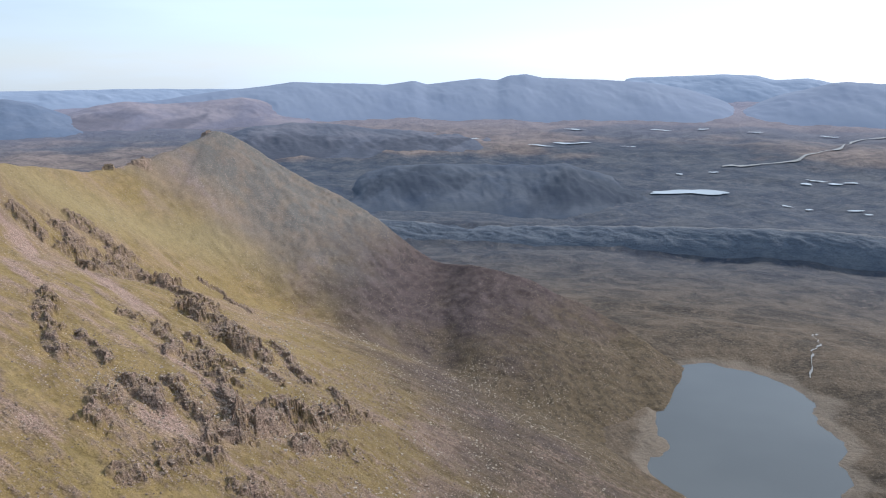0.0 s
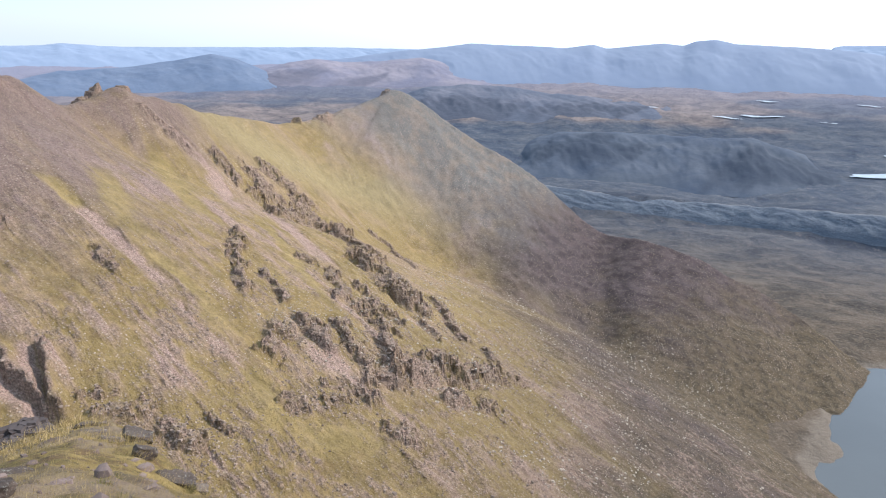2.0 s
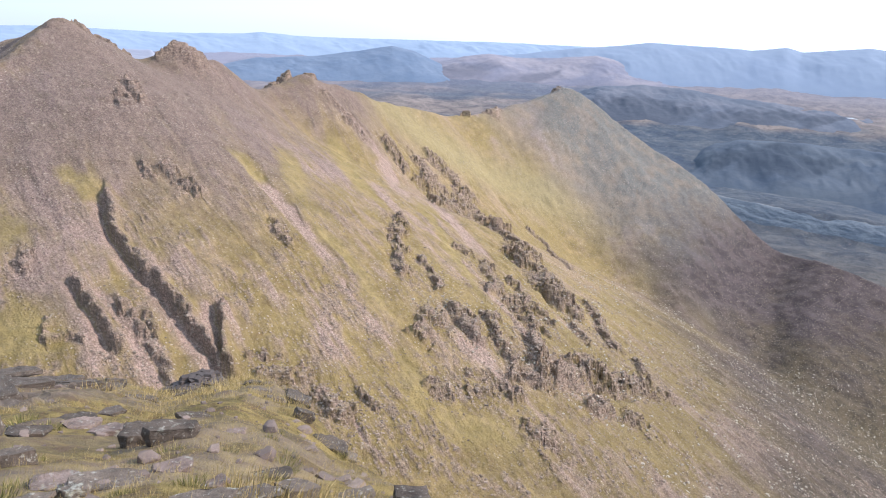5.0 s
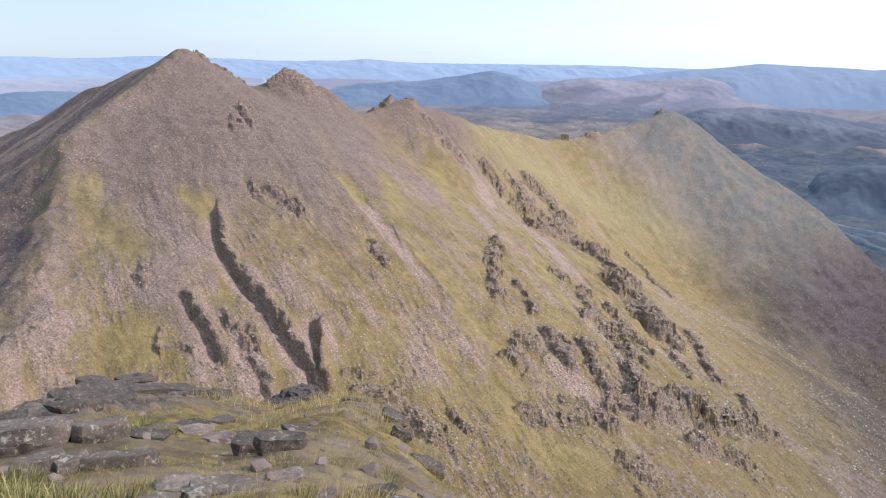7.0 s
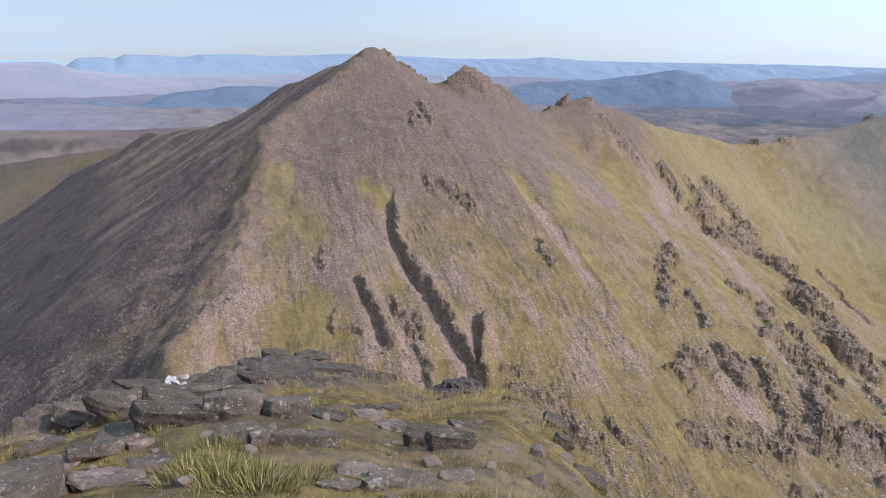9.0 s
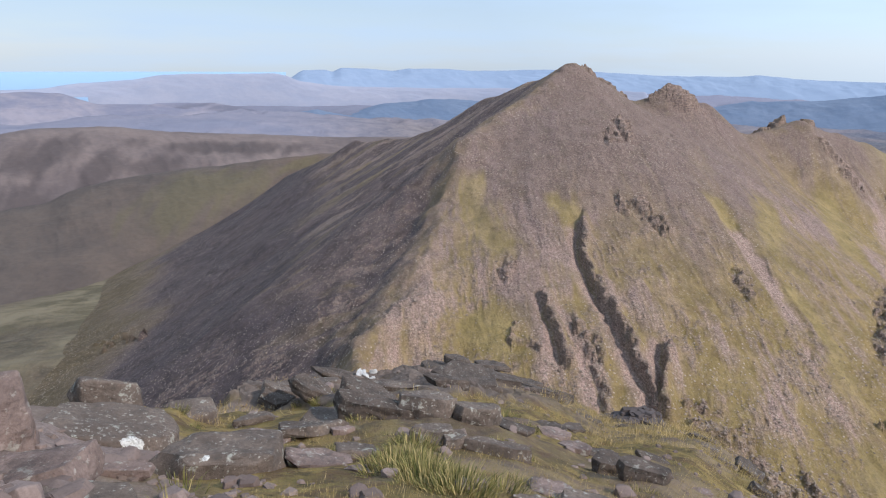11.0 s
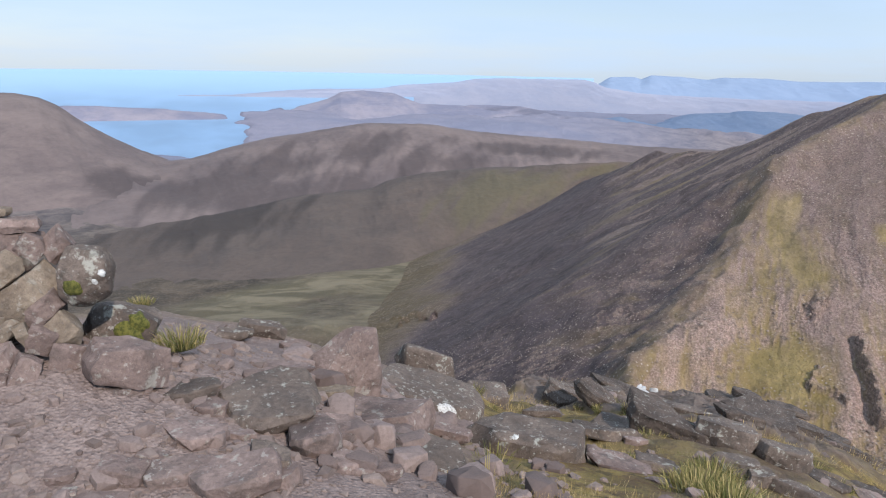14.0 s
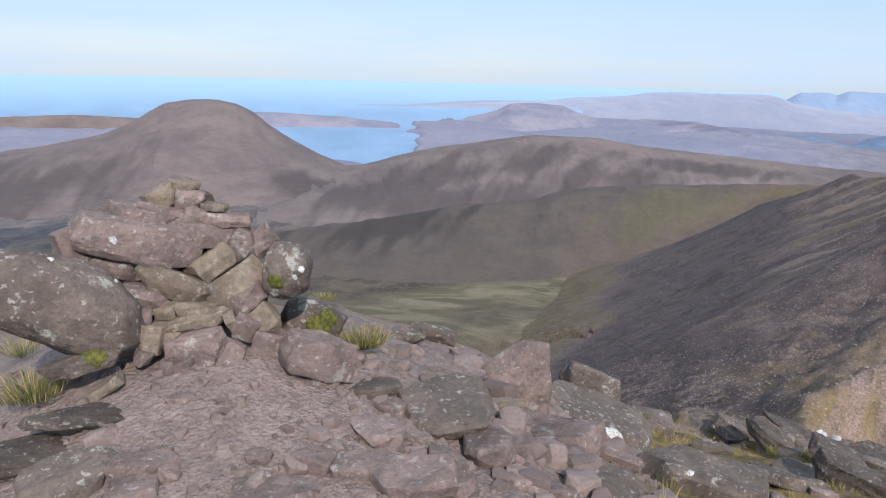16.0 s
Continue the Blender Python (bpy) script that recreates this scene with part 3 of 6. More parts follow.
    high_ground = smooth(z + streak * 45 + fine * 20, -165, -75) * smooth(y + fbm(x / 40, y / 40, 4, 85) * 60, 900, 740) * (1 - west) * (1 - 0.8 * sunlit_grass) * (1 - 0.7 * lush)
    scree = np.maximum(scree, 0.85 * high_ground)
    heath_shade = np.maximum(heath_shade, 0.56 * high_ground)
    scree = np.maximum(scree * (1 - west), west * np.clip(0.8 + 0.3 * bare - 0.6 * turf_w, 0, 1))
    apron = smooth(cs, -8, 6) * smooth(cs, 60, 22) * smooth(ct, 0.12, 0.16) * smooth(ct, 0.42, 0.3)
    scree = np.maximum(scree, apron * smooth(fine + streak, -0.4, 0.15) * 0.9)
    stones = np.clip(0.25 + 0.9 * smooth(fbm(x / 45, y / 45, 4, 95), -0.1, 0.4) + 0.8 * skirt + 0.3 * west * bare + 0.6 * fan, 0, 1.5) * (1 - 0.6 * heath_shade * (1 - west))
    peat = smooth(x + fbm(x / 70, y / 70, 5, 88) * 90 - 0.25 * (z + 300), -215, 40) * smooth(z + fbm(x / 40, y / 40, 4, 89) * 40, -240, -330)
    peat = np.maximum(peat, (0.42 + 0.2 * fine) * smooth(x + fbm(x / 70, y / 70, 5, 88) * 60, -190, -30) * smooth(z + streak * 30, -190, -262))
    grey = smooth(y + x * 0.25 + fbm(x / 70, y / 70, 5, 49) * 60, 830, 1040) * np.clip(0.9 + 0.5 * fine, 0, 1) * smooth(x + fbm(x / 50, y / 50, 4, 50) * 40, 10, -90)
    return z, rock, scree, heath_shade, stones * (1 - 0.6 * lush), grey, sunlit_grass * 0.75, u, along, lush, peat


def facet(ob, name, limit):
    """Broken rock keeps hard facets where the rest of a surface is smooth."""
    me = ob.data
    value = np.zeros(len(me.vertices), np.float32)
    me.attributes[name].data.foreach_get("value", value)
    corner = np.zeros(len(me.loops), np.int32)
    me.loops.foreach_get("vertex_index", corner)
    me.polygons.foreach_set("use_smooth", value[corner].reshape(-1, 4).mean(1) < limit)


def build_mountain():
    az = np.concatenate([np.arange(-40, 4, 0.2), np.arange(4, 63, 0.08), np.arange(63, 80, 0.12), np.arange(80, 125, 0.3)])
    r = np.concatenate([np.arange(60, 230, 8), np.arange(230, 760, 1.7), np.arange(760, 1000, 2.6), np.arange(1000, 1320, 4.0), np.arange(1320, 1800, 14)])
    azg, rg = np.meshgrid(az, r)
    x, y = polar(azg, rg)
    z, rock, scree, heath_shade, stones, grey, straw, flow, fall, lush, peat = mountain_form(x, y)
    gz = ground_height(azg, rg)[2]
    water = smooth(to_line(x, y, LOCH_LINE)[0], 330, 190)
    foot = smooth(azg, 67, 75) * smooth(rg, 380, 650)
    soft = 13 + 42 * foot
    z = softmax2(z, gz - 7 - 40 * water - 0.62 * (soft - 13), soft)
    rise = smooth(z - gz + fbm(x / 50, y / 50, 4, 39) * 18, 2, 45) * foot + 1 - foot
    heath_shade, scree, grey = heath_shade * rise, scree * rise, grey * rise
    peat = np.maximum(peat, 0.9 * (1 - rise))
    ob = sheet("mountain_ridge", x, y, z, MOUNTAIN, [("scree", scree), ("heath_shade", heath_shade), ("stones", stones), ("rock", rock), ("grey", grey), ("straw", straw), ("flow", flow), ("fall", fall), ("lush", lush), ("peat", peat)], z > gz - 3 - 4 * water)
    facet(ob, "rock", 0.35)
    return tagged(ob, "long rocky mountain ridge of grass, scree and crags", "mountain", kind="structure")


build_ground()
build_mountain()


# ---------------------------------------------------------------- the summit underfoot
EDGE_AZ = [0, 14, 22, 26.4, 31.4, 36.6, 41.8, 49, 54, 63, 70, 76, 84, 92, 100, 110, 130, 150, 250, 340, 360]
EDGE_R = [4, 4.5, 5.5, 6.8, 8.6, 14, 34, 50, 55, 48, 42, 24, 9, 6, 5.4, 5.6, 6, 7, 7, 4.5, 4]
EDGE_TAN = [0.95, 0.85, 0.748, 0.706, 0.67, 0.581, 0.529, 0.542, 0.50, 0.468, 0.478, 0.485, 0.50, 0.46, 0.42, 0.36, 0.31, 0.33, 0.33, 0.8, 0.95]


def summit_base(az, r):
    a = np.mod(az, 360)
    re, te = np.interp(a, EDGE_AZ, EDGE_R), np.interp(a, EDGE_AZ, EDGE_TAN)
    z0, r0 = -1.66, 2.2
    inner = z0 + (np.minimum(r, re) - r0) * (-te * re - z0) / (re - r0)
    inner = np.where(r < r0, z0, inner)
    out = np.maximum(r - re, 0)
    return inner - 0.75 * out - 0.02 * np.minimum(out, 12) ** 2


def outcrop(x, y, r):
    """Where bedded rock breaks through the turf below the summit."""
    az = np.degrees(np.arctan2(-x, y))
    v = fbm(x / 4.5, y / 4.5, 5, 64, 0.55) + 0.22 * smooth(az, 56, 68) * smooth(az, 88, 80)
    return smooth(v, 0.19, 0.30) * smooth(r, 4.5, 8) * (0.45 + 0.55 * smooth(az, 50, 61)) * smooth(az, 24, 34) * smooth(az, 92, 84)


def summit_z(x, y):
    r = np.hypot(x, y)
    z = summit_base(np.degrees(np.arctan2(-x, y)), r)
    z = z + 0.42 * np.exp(-((x + 3.05) ** 2 + (y + 1.75) ** 2) / 1.5)
    m = outcrop(x, y, r)
    ph = z / 0.42 + fbm(x / 3, y / 3, 2, 68) * 0.6
    z = z + m * (0.06 + 0.006 * r) * (1 + 1.2 * fbm(x / 1.1, y / 1.1, 4, 69)) + m * 0.42 * 0.8 * (np.floor(ph) + smooth(ph - np.floor(ph), 0.35, 0.6) - ph)
    return z + fbm(x / 1.3, y / 1.3, 4, 60) * 0.022 * np.minimum(r, 14) * smooth(r, 2.4, 5.0) + fbm(x / 0.35, y / 0.35, 3, 70) * (0.010 + 0.025 * smooth(r, 3.5, 6.0))


def ground_material():
    m = Mat("summit_turf_and_soil", 0.95)
    fine = m.noise(30, 5, 0.7)
    mid = m.noise(1.6, 5, 0.6)
    turf = m.mix(m.step(mid, 0.35, 0.65), (0.090, 0.065, 0.022), (0.230, 0.162, 0.056))
    turf = m.mix(m.step(m.noise(2.6, 6, 0.7, warp=0.5), 0.46, 0.62, 0, 0.85), turf, (0.090, 0.052, 0.028))
    turf = m.mix(m.step(m.noise(9, 5, 0.7), 0.50, 0.66, 0, 0.6), turf, (0.175, 0.136, 0.042))
    turf = m.mix(m.step(m.noise(5, 5, 0.7), 0.34, 0.46, 0.7, 0.0), turf, (0.036, 0.028, 0.014))
    soil = m.mix(m.step(fine, 0.3, 0.7), (0.155, 0.112, 0.096), (0.258, 0.195, 0.168))
    soil = m.mix(m.step(m.noise(7, 4, 0.6), 0.4, 0.7, 0, 0.55), soil, (0.115, 0.084, 0.075))
    grit = m.cells(55)
    soil = m.mix(m.step(grit, 0.10, 0.32, 0.55, 0.0), soil, (0.30, 0.235, 0.205))
    soil = m.mix(m.step(m.noise(1.3, 5, 0.65), 0.45, 0.65, 0, 0.5), soil, (0.125, 0.092, 0.080))
    c = m.mix(m.attr("soil"), turf, soil)
    stone = m.mix(m.step(m.noise(4, 6, 0.65), 0.3, 0.7), (0.072, 0.053, 0.043), (0.150, 0.115, 0.094))
    stone = m.mix(m.step(m.noise(9, 4, 0.65), 0.64, 0.72, 0, 0.35), stone, (0.30, 0.30, 0.26))
    c = m.mix(m.attr("stone"), c, stone)
    m.color(c)
    m.bump(fine, 0.012, 0.8)
    m.bump(grit, -0.012, 0.7)
    m.bump(m.noise(8, 5, 0.65), 0.04, 0.3)
    m.bump(mid, 0.15, 0.5)
    return m.m


def build_summit():
    az = np.concatenate([np.arange(8, 140, 0.4), np.linspace(140, 368, 93)])
    r = np.concatenate([[0.05], np.geomspace(0.6, 90, 330)])
    azg, rg = np.meshgrid(az, r)
    x, y = polar(azg, rg)
    z = summit_z(x, y)
    soil = smooth(np.mod(azg, 360) + fbm(x, y, 3, 9) * 14, 72, 92) * (1 - smooth(rg, 5.0, 6.2)) * (1 - smooth(azg, 285, 340))
    soil = np.maximum(soil, smooth(fbm(x / 1.6, y / 1.6, 4, 19), 0.12, 0.3) * (0.4 + 0.4 * smooth(azg, 60, 80) * (1 - smooth(azg, 285, 340))))
    ob = sheet("summit_ground", x, y, z, ground_material(), [("soil", soil), ("stone", outcrop(x, y, rg))])
    facet(ob, "stone", 0.5)
    return tagged(ob, "stony summit ground of turf and bare reddish soil", "ground", kind="structure")


summit = build_summit()


# ---------------------------------------------------------------- water
def build_sea():
    az = np.arange(62, 141, 1.0)
    r = np.geomspace(2300, 4960, 40)
    azg, rg = np.meshgrid(az, r)
    x, y = polar(azg, rg)
    e = sea_el(rg)
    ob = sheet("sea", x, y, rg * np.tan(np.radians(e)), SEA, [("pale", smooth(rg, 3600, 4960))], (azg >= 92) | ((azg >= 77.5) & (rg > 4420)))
    return tagged(ob, "pale blue sea and sea loch under haze", "sea", kind="structure")


def build_loch():
    azg, rg = np.meshgrid(np.arange(-40, -8, 0.4), np.arange(380, 1180, 10.0))
    x, y = polar(azg, rg)
    d = to_line(x, y, LOCH_LINE)[0]
    ob = sheet("loch", x, y, np.full(x.shape, -453.0), LOCH, (), d < 175)
    return tagged(ob, "still grey mountain loch in the corrie", "loch", kind="structure")


build_loch()
build_sea()

# ---------------------------------------------------------------- far hills, each a landform of its own
GROUND_R = np.arange(300.0, 4950.0, 10.0)


def hill(name, label, material, r, crest, base, rough=0.10, relief=0.25, seed=1, step=0.12, shore=0.0, dark=(), green=()):
    """A hill or range at a distance: its skyline as (bearing, elevation), falling in front to the elevation base,
    a number or (bearing, elevation) rows; dark and green: (bearing, half, height share, half) of heather with painted
    cloud shade, and of grass."""
    crest = sorted(crest)
    a0, a1 = crest[0][0], crest[-1][0]
    az = np.arange(a0, a1 + step / 2, step)
    top = np.interp(az, [c[0] for c in crest], [c[1] for c in crest])
    width = max(1, int(0.4 / step))
    pad = np.concatenate([np.full(width, top[0]), top, np.full(width, top[-1])])
    top = np.convolve(pad, np.ones(2 * width + 1) / (2 * width + 1), "valid") * 0.5 + top * 0.5
    top = top + fbm(az / 1.1, az * 0 + seed, 5, seed) * rough
    low = np.full(az.shape, float(base)) if isinstance(base, (int, float)) else np.interp(az, *zip(*sorted(base)))
    ends = smooth(az, a0, a0 + 1.2) * smooth(az, a1, a1 - 1.2)
    foot = np.array([np.interp(e, ground_el(np.full(GROUND_R.shape, a), GROUND_R), GROUND_R) for a, e in zip(az, low)])
    foot = np.full(az.shape, shore) if shore else foot
    back = np.maximum(r, foot * (1.01 if shore else 1.04))
    low = np.minimum(low, top - 0.15)
    top = low - 0.3 + (top - low + 0.3) * ends
    u = np.linspace(0, 1, 44)[:, None]
    el = low - 0.25 * (1 - u) ** 8 + (top - low) * (1 - (1 - u) ** 1.6)
    uu = u + 0 * az[None, :]
    aa = az[None, :] + 0 * u
    fold = fbm(aa / 3.0 - uu * 1.2, uu * 2.2 + seed, 6, seed + 7, 0.6) + 0.5 * ridged(aa / 1.3 - uu * 1.8, uu * 3.0 + seed, 4, seed + 9) - 0.3
    el = el + fold * relief * np.sin(u * np.pi) * np.minimum(1.0, top - low)
    rr = foot + (back - foot) * u
    back_u = np.linspace(0, 1, 6)[1:, None]
    el = np.concatenate([el, top[None, :] - back_u * (top - low + 1.0)])
    rr = np.concatenate([rr, back + back_u * back * 0.02])
    up = np.concatenate([uu, np.ones((5, len(az)))])
    aa = np.concatenate([aa, np.repeat(az[None, :], 5, 0)])
    x, y = polar(aa, rr)
    wob = fbm(aa / 1.3 + up * 4.5, up * 2.5 + seed, 5, seed + 3) * 1.1
    shade_and_green = []
    for rows in (dark, green):
        v = np.zeros(aa.shape)
        for ca, ha, cu, hu in rows:
            v = np.maximum(v, smooth(np.hypot((aa - ca + (up - cu) * 6) / ha, (up - cu) / hu) + wob * 0.8, 1.2, 0.45))
        shade_and_green.append(v)
    ob = sheet(name, x, y, rr * np.tan(np.radians(el)), material, [("up", up), ("dark", shade_and_green[0]), ("green", shade_and_green[1])])
    return tagged(ob, label, "hill", kind="structure")


# Haze is painted in here: blued, paled base colours plus emission with distance.
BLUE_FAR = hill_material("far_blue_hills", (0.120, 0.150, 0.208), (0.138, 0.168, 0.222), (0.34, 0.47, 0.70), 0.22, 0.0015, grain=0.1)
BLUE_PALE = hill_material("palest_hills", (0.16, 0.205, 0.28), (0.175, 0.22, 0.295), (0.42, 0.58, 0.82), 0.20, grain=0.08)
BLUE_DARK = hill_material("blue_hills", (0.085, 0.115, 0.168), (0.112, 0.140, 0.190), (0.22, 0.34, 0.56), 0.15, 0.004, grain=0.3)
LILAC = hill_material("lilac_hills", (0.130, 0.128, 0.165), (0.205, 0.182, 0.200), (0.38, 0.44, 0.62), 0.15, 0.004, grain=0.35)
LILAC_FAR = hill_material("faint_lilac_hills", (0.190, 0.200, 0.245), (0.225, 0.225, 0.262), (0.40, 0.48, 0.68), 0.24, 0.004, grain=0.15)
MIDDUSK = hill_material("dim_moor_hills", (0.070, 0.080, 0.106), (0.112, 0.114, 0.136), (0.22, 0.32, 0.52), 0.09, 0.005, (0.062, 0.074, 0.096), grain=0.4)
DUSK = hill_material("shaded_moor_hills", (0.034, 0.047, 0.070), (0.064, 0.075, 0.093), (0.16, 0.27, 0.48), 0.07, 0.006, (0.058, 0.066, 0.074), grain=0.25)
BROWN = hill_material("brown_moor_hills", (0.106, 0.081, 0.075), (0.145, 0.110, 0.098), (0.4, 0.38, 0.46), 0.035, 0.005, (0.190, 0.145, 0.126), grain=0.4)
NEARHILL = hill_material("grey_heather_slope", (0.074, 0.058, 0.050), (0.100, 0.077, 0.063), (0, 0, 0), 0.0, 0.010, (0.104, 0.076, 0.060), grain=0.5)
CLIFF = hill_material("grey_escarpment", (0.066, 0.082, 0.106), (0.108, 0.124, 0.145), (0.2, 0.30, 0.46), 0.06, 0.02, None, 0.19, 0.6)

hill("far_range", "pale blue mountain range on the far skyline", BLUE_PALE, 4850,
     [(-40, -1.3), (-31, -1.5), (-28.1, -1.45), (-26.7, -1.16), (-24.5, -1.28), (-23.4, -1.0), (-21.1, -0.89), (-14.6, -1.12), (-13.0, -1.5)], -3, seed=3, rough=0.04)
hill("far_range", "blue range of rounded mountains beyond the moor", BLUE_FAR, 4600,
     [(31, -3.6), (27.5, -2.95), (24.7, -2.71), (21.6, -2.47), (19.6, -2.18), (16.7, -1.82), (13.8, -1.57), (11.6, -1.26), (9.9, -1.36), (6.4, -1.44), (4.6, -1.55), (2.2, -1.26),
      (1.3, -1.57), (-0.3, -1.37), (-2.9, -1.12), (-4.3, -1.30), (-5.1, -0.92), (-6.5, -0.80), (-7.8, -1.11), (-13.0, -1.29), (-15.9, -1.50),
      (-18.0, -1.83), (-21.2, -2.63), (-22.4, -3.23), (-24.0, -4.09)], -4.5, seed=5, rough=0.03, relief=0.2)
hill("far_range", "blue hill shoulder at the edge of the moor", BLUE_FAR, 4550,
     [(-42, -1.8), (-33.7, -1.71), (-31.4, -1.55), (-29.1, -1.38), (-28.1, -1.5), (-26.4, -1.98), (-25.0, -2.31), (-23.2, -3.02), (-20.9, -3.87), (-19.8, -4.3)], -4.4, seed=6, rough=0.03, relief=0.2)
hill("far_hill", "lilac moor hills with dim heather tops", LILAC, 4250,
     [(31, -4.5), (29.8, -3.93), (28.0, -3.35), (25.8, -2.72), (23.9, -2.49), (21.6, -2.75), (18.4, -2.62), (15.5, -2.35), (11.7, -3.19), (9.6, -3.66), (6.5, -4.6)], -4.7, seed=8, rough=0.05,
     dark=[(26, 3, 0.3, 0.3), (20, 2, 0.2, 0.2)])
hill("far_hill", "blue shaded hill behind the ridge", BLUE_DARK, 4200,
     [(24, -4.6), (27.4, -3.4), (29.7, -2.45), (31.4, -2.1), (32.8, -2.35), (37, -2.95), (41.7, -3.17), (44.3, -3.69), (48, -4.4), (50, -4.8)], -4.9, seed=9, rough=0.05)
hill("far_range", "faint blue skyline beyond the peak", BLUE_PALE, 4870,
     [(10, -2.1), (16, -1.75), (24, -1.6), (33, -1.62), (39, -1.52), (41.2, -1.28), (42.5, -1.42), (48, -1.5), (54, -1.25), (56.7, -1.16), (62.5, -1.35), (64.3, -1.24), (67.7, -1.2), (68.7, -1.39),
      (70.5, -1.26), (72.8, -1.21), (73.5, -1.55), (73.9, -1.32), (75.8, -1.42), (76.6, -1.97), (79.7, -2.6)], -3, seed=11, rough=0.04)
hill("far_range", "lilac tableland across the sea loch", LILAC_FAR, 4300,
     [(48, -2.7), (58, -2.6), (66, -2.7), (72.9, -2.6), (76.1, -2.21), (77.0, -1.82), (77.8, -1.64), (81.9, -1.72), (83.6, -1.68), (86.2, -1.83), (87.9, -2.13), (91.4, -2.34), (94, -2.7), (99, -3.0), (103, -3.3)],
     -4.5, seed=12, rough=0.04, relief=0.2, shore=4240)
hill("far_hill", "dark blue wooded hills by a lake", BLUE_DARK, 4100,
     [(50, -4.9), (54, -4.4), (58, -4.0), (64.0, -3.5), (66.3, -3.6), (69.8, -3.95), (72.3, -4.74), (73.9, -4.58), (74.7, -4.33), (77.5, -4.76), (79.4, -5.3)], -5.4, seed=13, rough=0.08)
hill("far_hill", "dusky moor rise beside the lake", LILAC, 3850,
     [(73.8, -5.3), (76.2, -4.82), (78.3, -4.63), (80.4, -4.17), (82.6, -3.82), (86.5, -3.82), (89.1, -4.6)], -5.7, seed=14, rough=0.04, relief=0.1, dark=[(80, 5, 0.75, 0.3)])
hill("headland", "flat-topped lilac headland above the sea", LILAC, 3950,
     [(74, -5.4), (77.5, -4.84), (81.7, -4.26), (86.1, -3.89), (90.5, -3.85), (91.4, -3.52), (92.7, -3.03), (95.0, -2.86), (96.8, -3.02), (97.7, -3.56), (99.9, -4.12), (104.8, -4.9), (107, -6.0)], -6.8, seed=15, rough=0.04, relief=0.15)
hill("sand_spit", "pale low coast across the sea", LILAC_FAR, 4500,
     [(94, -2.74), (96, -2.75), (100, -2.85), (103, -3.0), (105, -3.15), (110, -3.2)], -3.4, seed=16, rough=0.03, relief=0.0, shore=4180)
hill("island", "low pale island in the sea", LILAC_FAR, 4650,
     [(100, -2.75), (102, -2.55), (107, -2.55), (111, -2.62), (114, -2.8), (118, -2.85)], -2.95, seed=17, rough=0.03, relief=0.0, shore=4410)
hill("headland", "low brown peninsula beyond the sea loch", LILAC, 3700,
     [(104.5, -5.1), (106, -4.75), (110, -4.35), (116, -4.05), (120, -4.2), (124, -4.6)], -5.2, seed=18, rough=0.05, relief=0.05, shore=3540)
hill("headland", "low dusky coast behind the round hill", BROWN, 3500,
     [(117, -5.6), (120, -5.0), (125, -4.55), (129, -4.25), (134, -4.4), (141, -4.5)], -6.6, seed=19, rough=0.06, relief=0.1)
hill("round_hill", "bare round-topped brown hill above the sea loch", BROWN, 2800,
     [(140, -7.4), (131.4, -6.40), (127.5, -5.65), (125.4, -4.77), (124.3, -4.02), (123.2, -3.45), (121.3, -3.15), (119.5, -3.16), (118.0, -3.48), (116.9, -4.02), (115.8, -4.94), (114.2, -6.00),
      (111.8, -7.32), (109.9, -8.09), (108.4, -8.68), (105.8, -9.37), (102.2, -10.20)], -11.5, seed=20, rough=0.05, relief=0.3,
     dark=[(134, 7, 0.3, 0.4), (113, 3, 0.25, 0.15)])
hill("moor_hill", "small dark knoll on the brown moor", BROWN, 2750, [(80.3, -6.6), (81.5, -6.3), (82.7, -5.75), (83.3, -5.6), (84, -5.8), (85.4, -6.4)], -7.0, seed=21, rough=0.03, relief=0.1,
     dark=[(83, 2, 0.6, 0.6)])
hill("moor_hill", "broad sunlit brown moorland hill with eroded, cloud-shaded side", BROWN, 2600,
     [(118, -10.2), (116.9, -9.4), (112.7, -8.60), (110.2, -8.21), (108.4, -8.11), (105.8, -7.38), (103.1, -6.71), (99.5, -6.15), (97.2, -5.76), (94.9, -5.41), (90.4, -5.38), (88.2, -5.62), (85.9, -5.90),
      (81.5, -6.15), (77.3, -6.36), (72.5, -6.56), (68.7, -6.52), (58, -6.6)], -13.0, seed=22, rough=0.06, relief=0.5,
     dark=[(99, 11, 0.22, 0.26), (101, 6, 0.50, 0.24), (95, 5, 0.56, 0.22), (107, 6, 0.34, 0.22), (89, 6, 0.44, 0.14), (82, 7, 0.70, 0.10)])
hill("moor_hill", "grey-brown heather spur sloping to the valley", NEARHILL, 1750,
     [(140, -15.2), (130.8, -14.74), (125.1, -14.30), (117.3, -13.34), (108.6, -12.62), (104.1, -11.86), (99.4, -11.01), (94.8, -10.67), (92.5, -9.79), (90.2, -9.27), (85.7, -8.82), (81.3, -8.46), (77.1, -8.06),
      (73.1, -7.75), (69.4, -7.4), (58, -7.4)], [(58, -9), (66, -10), (76, -12.8), (84, -15.2), (95, -17.3), (104, -18.2), (112, -19.5), (140, -20.5)],
     seed=23, rough=0.10, relief=0.3, green=[(83, 5.5, 0.55, 0.32), (76, 3, 0.7, 0.2)], dark=[(106, 7, 0.75, 0.3), (124, 9, 0.6, 0.4)])
